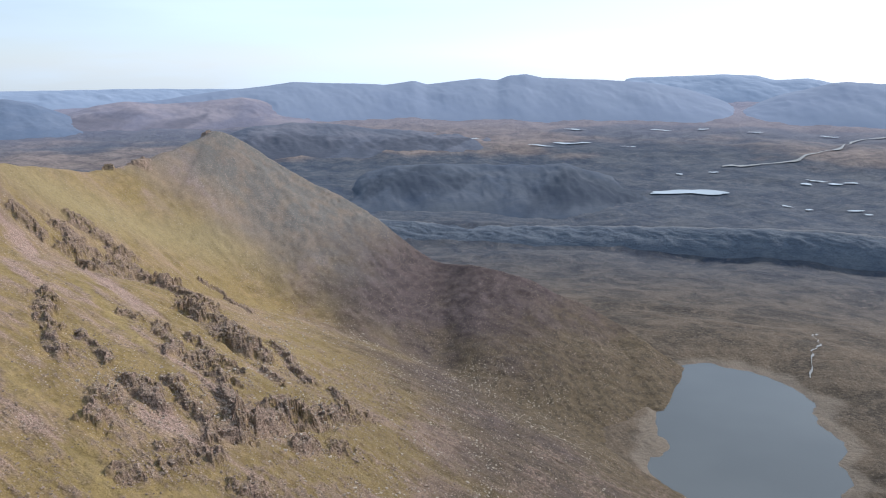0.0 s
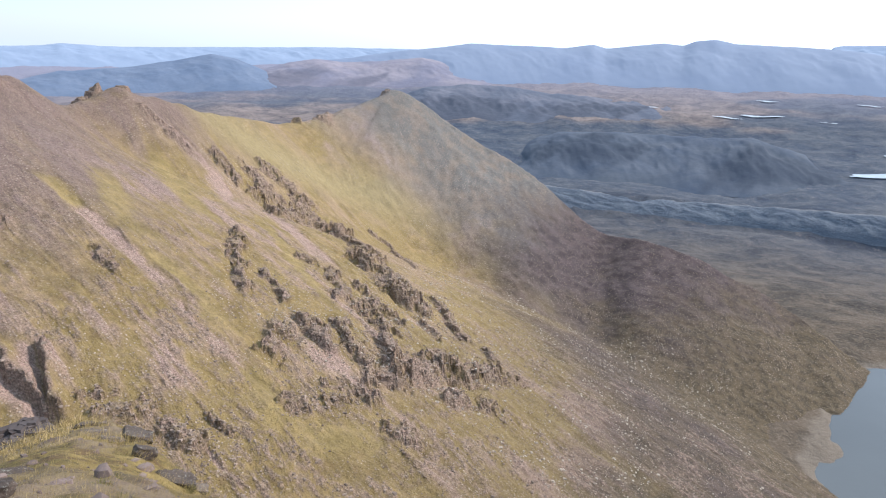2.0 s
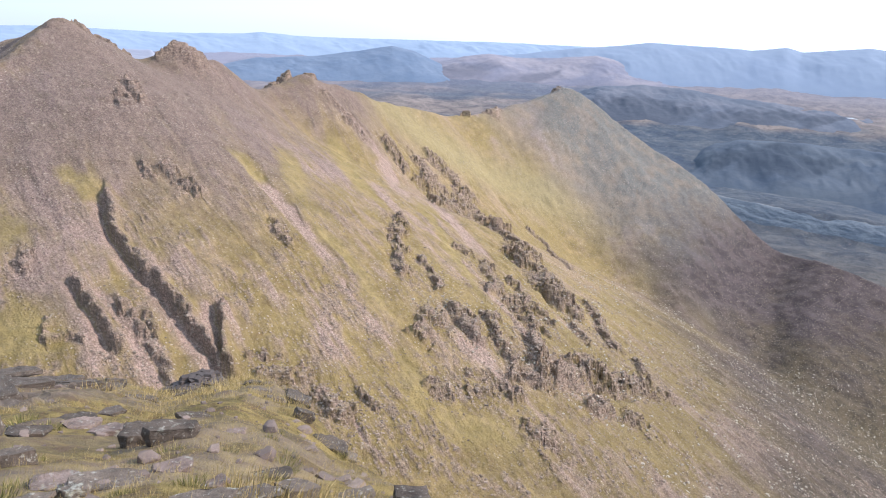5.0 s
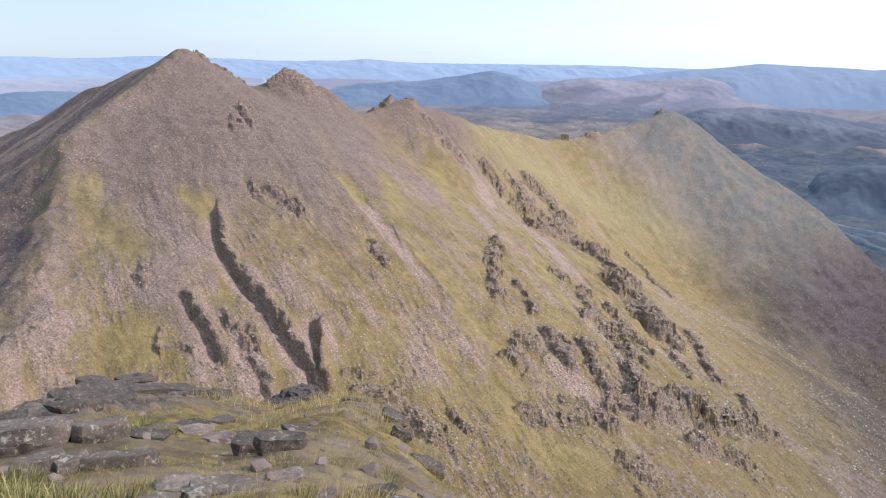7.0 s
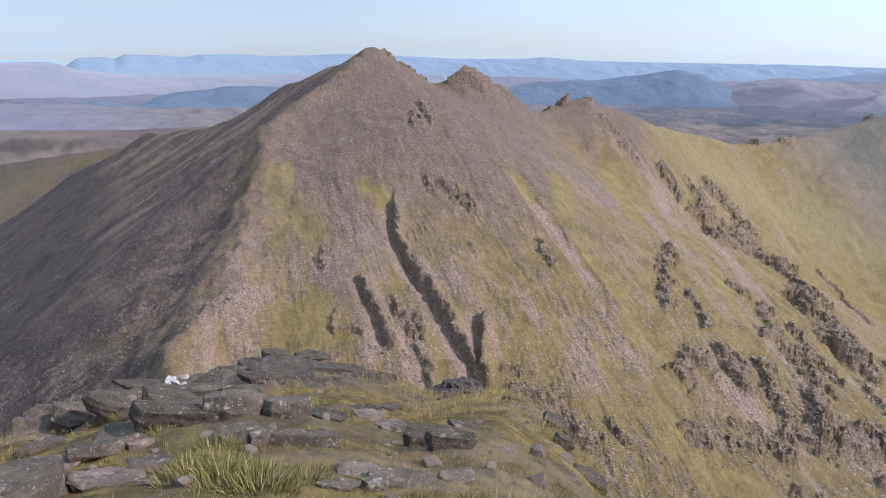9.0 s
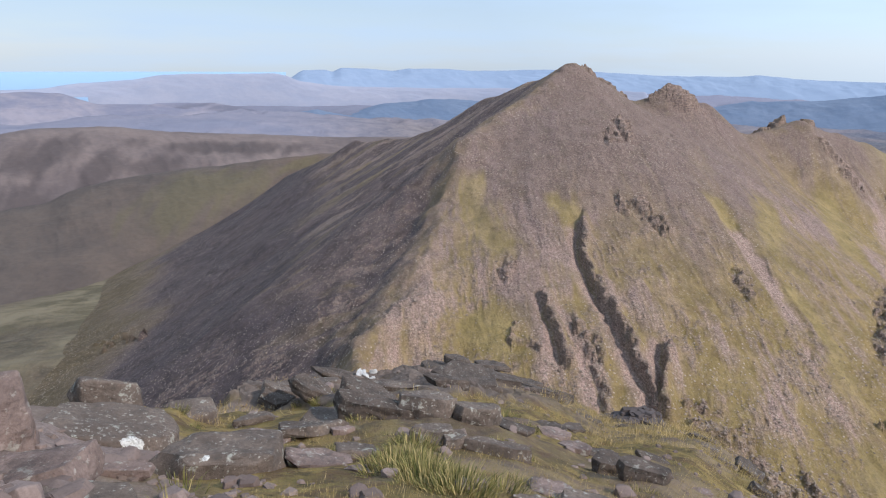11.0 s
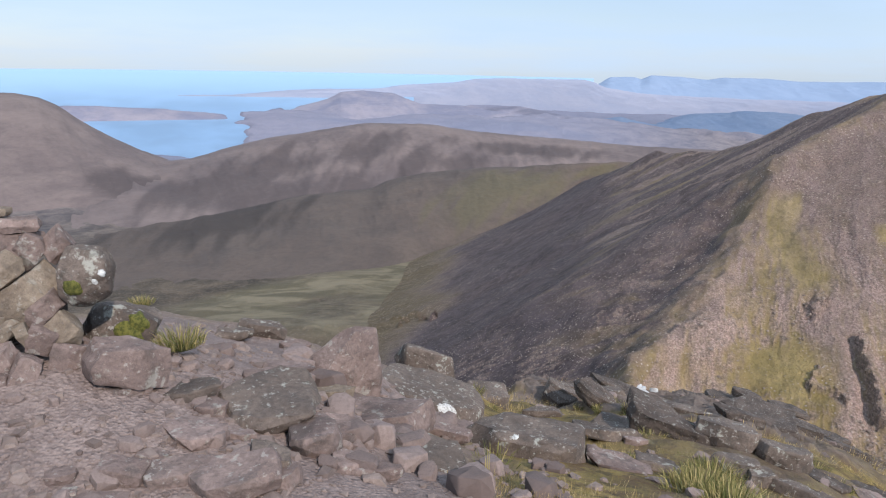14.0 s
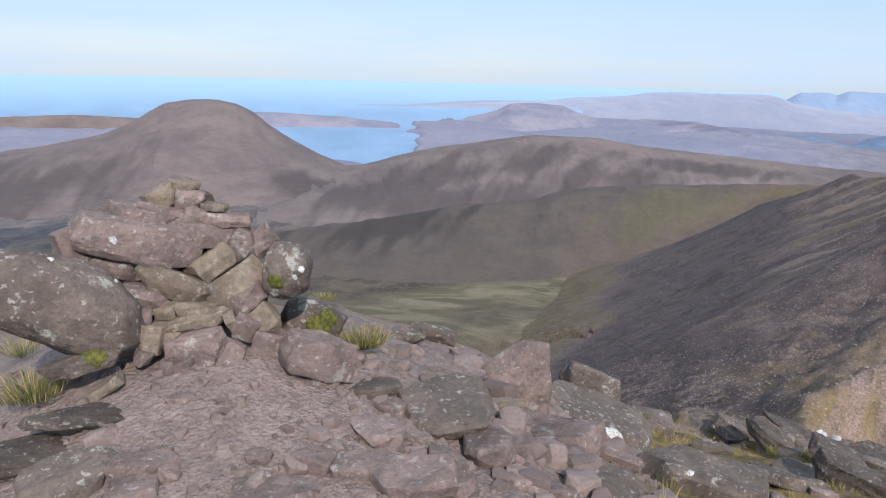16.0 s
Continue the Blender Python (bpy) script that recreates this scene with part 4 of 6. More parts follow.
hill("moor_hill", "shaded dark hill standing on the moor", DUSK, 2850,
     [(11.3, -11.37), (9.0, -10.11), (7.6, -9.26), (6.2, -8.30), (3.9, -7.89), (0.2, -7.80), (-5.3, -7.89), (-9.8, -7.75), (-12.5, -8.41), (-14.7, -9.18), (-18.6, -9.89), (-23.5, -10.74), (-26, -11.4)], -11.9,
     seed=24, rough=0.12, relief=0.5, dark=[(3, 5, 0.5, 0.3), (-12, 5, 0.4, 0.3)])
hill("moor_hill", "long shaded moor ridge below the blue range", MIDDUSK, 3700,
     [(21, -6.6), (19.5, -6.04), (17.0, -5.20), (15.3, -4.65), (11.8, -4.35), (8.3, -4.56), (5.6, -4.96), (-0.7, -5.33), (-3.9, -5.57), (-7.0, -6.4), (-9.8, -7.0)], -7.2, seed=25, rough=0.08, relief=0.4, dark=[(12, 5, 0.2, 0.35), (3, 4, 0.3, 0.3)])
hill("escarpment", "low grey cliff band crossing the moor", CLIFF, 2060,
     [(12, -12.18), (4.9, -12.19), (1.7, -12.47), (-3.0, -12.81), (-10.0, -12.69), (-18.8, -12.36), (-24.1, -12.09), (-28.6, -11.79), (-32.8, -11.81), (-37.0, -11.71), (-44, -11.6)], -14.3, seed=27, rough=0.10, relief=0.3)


# ---------------------------------------------------------------- small waters on the moor
EAST_R = np.arange(700.0, 4900.0, 10.0)
EAST_E = ground_el(np.zeros(EAST_R.shape), EAST_R)


def pool(az, el, half_az, half_el, name="pool", label="small bright pool on the moor", seed=0):
    """A pool lying on the low land at a bearing and elevation, with an uneven shore."""
    bm = bmesh.new()
    r0 = float(np.interp(el, EAST_E, EAST_R))
    ring = []
    n = 40
    for k in range(n):
        a = 2 * math.pi * k / n
        wob = 1 + 0.45 * noise.noise((math.cos(a) * 1.6 + seed * 3.1, math.sin(a) * 1.6, seed))
        aa = az + half_az * wob * math.cos(a)
        ee = el + 0.65 * half_el * wob * math.sin(a)
        rr = float(np.interp(ee, EAST_E, EAST_R))
        gx, gy, gz = ground_height(np.array([aa]), np.array([rr]))
        ring.append((float(gx[0]), float(gy[0]), float(gz[0])))
    top = [bm.verts.new((p[0], p[1], p[2] + 3.0 * r0 / 2000)) for p in ring]
    bm.faces.new(top)
    bmesh.ops.triangulate(bm, faces=bm.faces)
    me = bpy.data.meshes.new(name)
    bm.to_mesh(me)
    bm.free()
    me.materials.append(POOL)
    return tagged(new(name, me), label, "pool", "pools on the moor", "structure")


POOLS = [(-19.6, -9.9, 3.0, 0.19), (-32.2, -13.2, 1.4, 0.12), (7.4, -4.1, 0.8, 0.05), (-7.9, -6.5, 1.0, 0.06), (-10.2, -6.2, 1.4, 0.07), (-14.6, -6.3, 0.6, 0.05),
         (-2.4, -5.9, 0.5, 0.04), (-17, -5.0, 0.9, 0.04), (-20, -5.0, 0.5, 0.04), (-21, -8.2, 0.4, 0.05), (-18.6, -8.4, 0.3, 0.05), (-28, -8.4, 0.7, 0.08), (-29.3, -8.6, 0.5, 0.07),
         (-27.4, -8.7, 0.4, 0.06), (-30.2, -8.5, 0.5, 0.08), (-26.4, -10.4, 0.5, 0.06), (-27.8, -10.4, 0.3, 0.05), (-30.8, -10.3, 0.5, 0.06), (-31.6, -10.5, 0.3, 0.05),
         (-10.4, -5.1, 0.8, 0.04), (-23.6, -5.2, 0.6, 0.03), (-28.5, -5.1, 0.6, 0.03)]
for k, (a, e, ha, he) in enumerate(POOLS):
    pool(a, e, ha, he, seed=k + 1)


def water_course(name, label, pts, half):
    """A winding strip of water along (bearing, elevation) points on the low land."""
    pts = np.array(pts)
    t = np.linspace(0, len(pts) - 1, 14 * len(pts))
    a, e = np.interp(t, range(len(pts)), pts[:, 0]), np.interp(t, range(len(pts)), pts[:, 1])
    a = a + fbm(t * 2.1, t * 0 + 4, 3, 90) * 0.35
    rows = []
    for side in (-1, 1):
        w = half * (1 + 0.5 * np.sin(t * 7))
        rr = np.interp(e + side * w * 0.6, EAST_E, EAST_R)
        x, y, z = ground_height(a + side * w * 0.8, rr)
        rows.append((x, y, z + rr / 700))
    ob = sheet(name, *(np.array([rows[0][i], rows[1][i]]) for i in range(3)), RIVER)
    return tagged(ob, label, "river", kind="structure")


water_course("river", "pale winding river across the moor", [(-21.7, -7.7), (-26.2, -7.1), (-29.4, -6.1), (-29.8, -5.5), (-33, -4.9)], 0.05)
water_course("stream", "white burn running out of the loch", [(-29.4, -22.6), (-29.0, -21.6), (-29.9, -20.8), (-29.2, -20.0), (-29.5, -19.3)], 0.05)
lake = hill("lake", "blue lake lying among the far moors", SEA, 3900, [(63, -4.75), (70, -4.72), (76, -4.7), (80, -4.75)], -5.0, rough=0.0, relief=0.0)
tagged(lake, category="lake")

from mathutils.bvhtree import BVHTree


# ---------------------------------------------------------------- stones of the summit
def stone_material(name, dark, light, lichen, strata=0.0):
    m = Mat(name, 0.9)
    at = m.pos(local=True)
    shift = m.n.new("ShaderNodeVectorMath")
    shift.operation = "ADD"
    m.l.new(at, shift.inputs[0])
    m.l.new(m.calc("MULTIPLY", m.rand(), 40.0), shift.inputs[1])
    at = shift.outputs["Vector"]
    big = m.noise(3.2, 5, 0.6, at)
    fine = m.noise(38, 5, 0.7, at)
    c = m.mix(m.step(big, 0.34, 0.66), tuple(v * 0.82 for v in dark), tuple(v * 1.12 for v in light))
    c = m.mix(m.step(m.rand(), 0.0, 1.0, 0.0, 0.55), c, tuple(0.5 * (p + q) for p, q in zip(dark, light)))
    wave = m.noise(1.1, 3, 0.5, at)
    c = m.mix(m.step(wave, 0.35, 0.7, 0.0, 0.5), c, tuple(v * 0.60 for v in light))
    c = m.mix(m.step(fine, 0.3, 0.75, 0.0, 0.5), c, tuple(v * 0.40 for v in dark))
    c = m.mix(m.calc("MULTIPLY", m.step(m.noise(9, 4, 0.65, at), 0.60, 0.68), lichen), c, (0.40, 0.40, 0.34))
    c = m.mix(m.calc("MULTIPLY", m.step(m.noise(5, 4, 0.65, at, 0.6), 0.52, 0.70), 0.55), c, (0.060, 0.050, 0.044))
    c = m.mix(m.calc("MULTIPLY", m.step(m.noise(26, 4, 0.65, at), 0.58, 0.66), 0.6 * lichen + 0.14), c, (0.42, 0.40, 0.35))
    c = m.mix(m.calc("MULTIPLY", m.step(m.noise(16, 4, 0.7, at, 0.8), 0.56, 0.64), 0.5 * lichen + 0.1), c, (0.050, 0.046, 0.040))
    grain = m.noise(150, 3, 0.7, at)
    c = m.mix(m.step(grain, 0.5, 0.8, 0.0, 0.16), c, tuple(min(1.0, v * 1.7) for v in light))
    m.color(c)
    m.bump(grain, 0.004, 0.8)
    m.bump(fine, 0.010, 0.9)
    m.bump(m.noise(11, 5, 0.65, at), 0.02, 0.7)
    if strata:
        w = m.n.new("ShaderNodeTexWave")
        w.bands_direction = "Z"
        w.inputs["Scale"].default_value, w.inputs["Distortion"].default_value = 3.0, 6.0
        w.inputs["Detail"].default_value = 3.0
        m.l.new(at, w.inputs["Vector"])
        m.bump(w.outputs["Fac"], 0.02, strata)
    return m.m


PINK = stone_material("pink_sandstone", (0.132, 0.092, 0.079), (0.272, 0.198, 0.170), 0.40)
GREY = stone_material("grey_lichened_sandstone", (0.086, 0.064, 0.052), (0.185, 0.142, 0.114), 0.55)
TAN = stone_material("tan_sandstone", (0.161, 0.120, 0.087), (0.281, 0.218, 0.160), 0.25)
DARK = stone_material("dark_bedded_sandstone", (0.052, 0.039, 0.032), (0.122, 0.092, 0.074), 0.35, 0.45)
QUARTZ = stone_material("white_quartz", (0.40, 0.385, 0.36), (0.62, 0.60, 0.575), 0.0)
KIND = {"w": QUARTZ, "p": PINK, "g": GREY, "t": TAN, "d": DARK}


def rock_mesh(size, seed, cuts=2, power=5.0, taper=0.0, rough=0.05, crisp=False):
    """A broken, weathered block: the hull of a box with chipped corners, its edges worn and its faces uneven."""
    rnd = random.Random(seed)
    bm = bmesh.new()
    pts = []
    if power > 3:
        count = rnd.choice((5, 6, 6, 7, 8)) if power > 4 else 10
        twist = rnd.uniform(0, 6.28)
        for k in range(count):
            a = twist + 6.283 * (k + rnd.uniform(-0.32, 0.32)) / count
            c, s = math.cos(a), math.sin(a)
            r = (abs(c) ** 3.2 + abs(s) ** 3.2) ** (-1 / 3.2) * rnd.uniform(0.86, 1.06)
            slant, up, low = rnd.uniform(0.66, 1.0), rnd.uniform(0.62, 1.0), rnd.uniform(0.7, 1.0)
            if crisp:
                slant, up, low = 0.6 + 0.4 * slant, 0.45 + 0.55 * up, 0.4 + 0.6 * low
            pts += [Vector((c * r * slant, s * r * slant, up)), Vector((c * r * rnd.uniform(0.8, 1), s * r * rnd.uniform(0.8, 1), -low))]
            if rnd.random() < 0.6:
                pts.append(Vector((c * r * 1.04, s * r * 1.04, rnd.uniform(-0.3, 0.5))))
        tip = rnd.uniform(0, 6.28)
        lean = Vector((math.cos(tip), math.sin(tip))) * rnd.uniform(0, 0.28)
        for p in pts:
            p.z += (p.x * lean.x + p.y * lean.y) * (0.5 if p.z > 0 else 0.15)
    else:
        for k in range(30):
            zz = 1 - 2 * (k + 0.5) / 30
            a = k * 2.39996 + rnd.uniform(-0.3, 0.3)
            q = math.sqrt(1 - zz * zz)
            p = Vector((math.cos(a) * q, math.sin(a) * q, zz))
            pts.append(p * rnd.uniform(0.86, 1.1) * (abs(p.x) ** 2.6 + abs(p.y) ** 2.6 + abs(p.z) ** 2.6) ** (-1 / 2.6))
    for k in range((2 if size[2] < 0.45 * size[0] else 4) if power > 3 else 0):
        way = Vector((rnd.uniform(-1, 1), rnd.uniform(-1, 1), rnd.uniform(-0.7, 1))).normalized()
        reach = max(p.dot(way) for p in pts) * rnd.uniform(0.72, 0.93)
        for p in pts:
            over = p.dot(way) - reach
            if over > 0:
                p -= way * over
    for p in pts:
        k = 1 - taper * (p.z + 1) / 2
        bm.verts.new((p.x * k * size[0] / 2, p.y * k * size[1] / 2, p.z * size[2] / 2))
    bmesh.ops.convex_hull(bm, input=bm.verts[:])
    loose = [v for v in bm.verts if not v.link_faces]
    bmesh.ops.delete(bm, geom=loose, context="VERTS")
    bmesh.ops.dissolve_limit(bm, angle_limit=radians(7), verts=bm.verts[:], edges=bm.edges[:])
    wear = min(size) * (0.03 if power > 3 else 0.07) * (0.6 if crisp else 1.0)
    bmesh.ops.bevel(bm, geom=bm.edges[:], offset=wear, segments=2, profile=0.6, affect="EDGES", clamp_overlap=True)
    bmesh.ops.triangulate(bm, faces=bm.faces[:])
    for k in range(cuts):
        span = max(size) * (0.30, 0.16, 0.085)[k]
        long_edges = [e for e in bm.edges if e.calc_length() > span]
        if long_edges:
            bmesh.ops.subdivide_edges(bm, edges=long_edges, cuts=1)
            bmesh.ops.triangulate(bm, faces=[f for f in bm.faces if len(f.verts) > 3])
    off = Vector((rnd.uniform(0, 50), rnd.uniform(0, 50), rnd.uniform(0, 50)))
    mean = sum(size) / 3
    for v in bm.verts:
        p = v.co / mean
        f = noise.noise(p * 2.2 + off) * 0.9 + noise.noise(p * 5.5 + off) * 0.55 + noise.noise(p * 13.0 + off) * 0.28
        v.co += v.normal * f * rough * mean
    me = bpy.data.meshes.new("stone")
    bm.to_mesh(me)
    bm.free()
    for f in me.polygons:
        f.use_smooth = True
    me.set_sharp_from_angle(angle=radians(28))
    return me


def rock(name, at, size, turn, kind, seed, parent=None, label="", category="", group="", taper=0.0, power=5.0, cuts=3, rough=0.045, crisp=False):
    me = rock_mesh(size, seed, cuts, power, taper, rough, crisp)
    me.materials.append(KIND[kind])
    ob = new(name, me)
    ob.matrix_world = pose(*at, *turn)
    STONES.append(ob)
    if parent:
        ob.parent = parent
        ob.matrix_parent_inverse = parent.matrix_world.inverted()
    if label:
        tagged(ob, label, category, group)
    return ob


STONES = []
SAY = {"p": "weathered pink sandstone %s lying on the summit", "g": "grey lichened sandstone %s among summit stones",
       "w": "white quartz %s among the summit stones",
       "t": "tan sandstone %s wedged between summit stones", "d": "dark bedded sandstone %s on the summit edge"}


def boulder(kind, shape, at, size, turn, seed, **more):
    """A loose stone of the summit: shape is slab, block or boulder."""
    more.setdefault("crisp", shape in ("slab", "block"))
    more.setdefault("power", {"boulder": 3.6, "cobble": 2.6}.get(shape, 5.0))
    return rock(shape, at, size, turn, kind, seed, None, SAY[kind] % shape, "rock", "stones on the summit", **more)


cairn = new("cairn")
cairn.matrix_world = pose(-3.1, -1.35, -1.6)
tagged(cairn, "summit cairn of piled pink and tan sandstone slabs", "cairn")


def cairn_stone(kind, at, size, turn, seed):
    return rock("stone", at, size, turn, kind, seed, cairn, crisp=True)


def grass_material():
    m = Mat("mountain_grass", 0.8)
    t = m.attr("tone")
    c = m.mix(m.step(t, 0.0, 0.5), (0.120, 0.089, 0.026), (0.255, 0.178, 0.064))
    c = m.mix(m.step(t, 0.5, 1.0), c, (0.46, 0.34, 0.165))
    m.color(c)
    return m.m


GRASS = grass_material()


def tuft_material():
    m = Mat("green_tuft_grass", 0.8)
    t = m.attr("tone")
    c = m.mix(m.step(t, 0.0, 0.55), (0.062, 0.072, 0.018), (0.170, 0.150, 0.048))
    m.color(m.mix(m.step(t, 0.55, 1.0), c, (0.40, 0.31, 0.14)))
    return m.m


TUFT = tuft_material()


def blades(bm, at, high, count, spread, rnd, lean=0.5, drift=(0.12, 0.0)):
    """Blades of grass that spring from one root."""
    tone = bm.verts.layers.float.get("tone") or bm.verts.layers.float.new("tone")
    root = bm.verts.new(Vector(at) - Vector((0, 0, 0.08)))
    for k in range(count):
        a, d = rnd.uniform(0, 2 * math.pi), spread * math.sqrt(rnd.random())
        base = Vector(at) + Vector((math.cos(a) * d, math.sin(a) * d, -0.03))
        b = rnd.uniform(0, 2 * math.pi)
        h, w = high * rnd.uniform(0.55, 1.1), high * rnd.uniform(0.016, 0.032)
        side = Vector((math.cos(b), math.sin(b), 0)) * w
        out = Vector((math.cos(a), math.sin(a), 0)) * h * lean * rnd.uniform(0.3, 1.2) + Vector((*drift, 0)) * h
        mid, tip = base + out * 0.4 + Vector((0, 0, h * 0.65)), base + out + Vector((0, 0, h * 0.92))
        v = [bm.verts.new(p) for p in (base - side, base + side, mid + side * 0.7, mid - side * 0.7, tip)]
        shade = rnd.random()
        for q in v:
            q[tone] = shade
        bm.faces.new(v[:4])
        bm.faces.new((v[3], v[2], v[4]))
        bm.faces.new((root, v[1], v[0]))


def tuft(at, high, count, seed):
    rnd = random.Random(seed)
    bm = bmesh.new()
    blades(bm, at, high * 0.34, count * 8, high * 0.6, rnd, 0.85)
    me = bpy.data.meshes.new("grass_tuft")
    bm.to_mesh(me)
    bm.free()
    me.materials.append(TUFT)
    return tagged(new("grass_tuft", me), "tuft of green and straw-coloured mountain grass", "grass", "tufts among the stones")


def crust_material(name, a, b):
    m = Mat(name, 0.95)
    v = m.noise(60, 4, 0.65)
    m.color(m.mix(m.step(v, 0.35, 0.65), a, b))
    m.bump(v, 0.006, 0.7)
    return m.m


CRUST = {"lichen": crust_material("white_lichen", (0.27, 0.26, 0.24), (0.50, 0.49, 0.46)),
         "moss": crust_material("yellow_green_moss", (0.046, 0.050, 0.012), (0.120, 0.112, 0.026))}


def patch(name, at, way, half, seed, rise=0.004):
    """A crust of lichen or moss that grows on the stone nearest to a place and follows its surface."""
    at, way = Vector(at), Vector(way).normalized()
    best = None
    for ob in STONES:
        if (ob.matrix_world.translation - at).length > 1.6:
            continue
        verts = [ob.matrix_world @ v.co for v in ob.data.vertices]
        tree = BVHTree.FromPolygons(verts, [p.vertices[:] for p in ob.data.polygons])
        gap = tree.find_nearest(at)[3]
        if best is None or gap < best[0]:
            best = (gap, ob, tree)
    gap, ob, tree = best
    side = way.orthogonal().normalized()
    up = way.cross(side)
    bm = bmesh.new()
    rings, n = 6, 26
    grid = []
    for i in range(rings + 1):
        row = []
        for k in range(n):
            a = 2 * math.pi * k / n
            wob = 1 + 0.3 * noise.noise((math.cos(a) * 1.7 + seed * 2.3, math.sin(a) * 1.7, seed)) + 0.14 * noise.noise((math.cos(a) * 5 + seed, math.sin(a) * 5, 3.0))
            p = at + (side * math.cos(a) * 0.75 + up * math.sin(a)) * half * wob * i / rings + way * 0.12
            hit, normal = tree.ray_cast(p, -way, 0.4)[:2]
            thick = rise * (1 - (i / rings) ** 4) - 0.002 * (i == rings)
            row.append(bm.verts.new(ob.matrix_world.inverted() @ (hit + normal * thick)) if hit else None)
        grid.append(row)
    for i in range(rings):
        for k in range(n):
            q = [grid[i][k], grid[i + 1][k], grid[i + 1][(k + 1) % n], grid[i][(k + 1) % n]]
            if all(q):
                bm.faces.new(q)
    me = bpy.data.meshes.new(name)
    bm.to_mesh(me)
    bm.free()
    for f in me.polygons:
        f.use_smooth = True
    me.materials.append(CRUST[name])
    crust = new(name, me)
    crust.parent = ob
    return tagged(crust, {"lichen": "crusty white lichen", "moss": "bright yellow-green moss"}[name])
cairn_stone('t', (-3.04, -1.92, -0.61), (0.16, 0.12, 0.06), (3, 5, 117), 100)
cairn_stone('p', (-3.03, -1.89, -0.67), (0.16, 0.12, 0.10), (4, 10, 123), 101)
cairn_stone('t', (-2.96, -2.01, -0.66), (0.18, 0.13, 0.10), (5, -20, 116), 102)
cairn_stone('p', (-2.95, -1.98, -0.74), (0.25, 0.18, 0.11), (6, 10, 122), 103)
cairn_stone('p', (-3.01, -1.85, -0.74), (0.11, 0.12, 0.09), (-6, 30, 127), 104)
cairn_stone('t', (-3.07, -1.79, -0.71), (0.15, 0.12, 0.04), (-5, 5, 116), 105)
cairn_stone('p', (-3.08, -1.75, -0.77), (0.28, 0.20, 0.07), (-4, 5, 122), 106)
cairn_stone('t', (-3.00, -1.85, -0.77), (0.15, 0.12, 0.04), (-3, 2, 114), 107)
cairn_stone('p', (-3.05, -1.79, -0.84), (0.42, 0.29, 0.12), (-2, 12, 120), 108)
cairn_stone('p', (-3.05, -1.65, -0.88), (0.20, 0.14, 0.13), (-1, -50, 125), 109)
cairn_stone('p', (-2.91, -2.08, -0.84), (0.66, 0.46, 0.19), (0, 13, 122), 110)
cairn_stone('p', (-2.92, -2.05, -0.76), (0.40, 0.28, 0.14), (1, 10, 128), 111)
cairn_stone('p', (-3.11, -1.55, -0.87), (0.15, 0.12, 0.14), (2, 50, 110), 112)
cairn_stone('p', (-2.73, -2.31, -0.87), (0.31, 0.21, 0.23), (3, -15, 131), 113)
cairn_stone('p', (-2.79, -2.13, -0.96), (0.23, 0.16, 0.11), (4, 18, 135), 114)
cairn_stone('p', (-2.68, -2.22, -1.01), (0.23, 0.16, 0.15), (5, 5, 127), 115)
cairn_stone('p', (-2.80, -1.95, -0.96), (0.16, 0.12, 0.12), (6, 10, 129), 116)
cairn_stone('t', (-2.86, -1.85, -1.05), (0.39, 0.27, 0.13), (-6, 22, 117), 117)
cairn_stone('t', (-2.95, -1.75, -0.97), (0.29, 0.20, 0.13), (-5, -35, 122), 118)
cairn_stone('t', (-3.00, -1.63, -1.06), (0.41, 0.28, 0.19), (-4, -35, 110), 119)
cairn_stone('p', (-2.95, -1.56, -1.12), (0.24, 0.17, 0.10), (-3, -35, 116), 120)
cairn_stone('p', (-2.73, -2.07, -1.12), (0.26, 0.18, 0.12), (-2, 50, 133), 121)
cairn_stone('p', (-2.72, -1.95, -1.08), (0.23, 0.16, 0.12), (-1, 12, 121), 122)
cairn_stone('t', (-2.83, -1.76, -1.14), (0.27, 0.19, 0.07), (0, 8, 124), 123)
cairn_stone('t', (-2.79, -1.79, -1.20), (0.39, 0.27, 0.08), (1, -10, 115), 124)
cairn_stone('t', (-2.73, -1.86, -1.14), (0.12, 0.12, 0.07), (2, -10, 124), 125)
cairn_stone('p', (-2.73, -1.72, -1.28), (0.29, 0.20, 0.13), (3, -12, 129), 126)
cairn_stone('t', (-2.85, -1.59, -1.21), (0.16, 0.12, 0.06), (4, 65, 116), 127)
cairn_stone('t', (-2.92, -1.46, -1.21), (0.19, 0.13, 0.13), (5, 50, 120), 128)
cairn_stone('p', (-2.87, -1.53, -1.23), (0.13, 0.12, 0.14), (6, 20, 112), 129)
cairn_stone('t', (-2.63, -1.87, -1.24), (0.12, 0.12, 0.15), (-6, 10, 126), 130)
cairn_stone('p', (-2.85, -1.43, -1.32), (0.14, 0.12, 0.15), (-5, 20, 124), 131)
cairn_stone('p', (-2.68, -1.64, -1.36), (0.12, 0.12, 0.13), (-4, 8, 119), 132)
cairn_stone('p', (-2.74, -1.57, -1.37), (0.23, 0.16, 0.12), (-3, -62, 124), 133)
cairn_stone('p', (-2.61, -1.77, -1.36), (0.22, 0.15, 0.05), (-2, -15, 119), 134)
cairn_stone('p', (-2.62, -1.68, -1.40), (0.13, 0.12, 0.11), (-1, 15, 124), 135)
cairn_stone('p', (-2.66, -1.94, -1.15), (0.10, 0.12, 0.08), (0, 0, 118), 136)
cairn_stone('t', (-2.68, -1.82, -1.23), (0.13, 0.12, 0.05), (1, -4, 123), 137)
cairn_stone('p', (-2.57, -1.88, -1.30), (0.09, 0.12, 0.07), (2, 20, 132), 138)
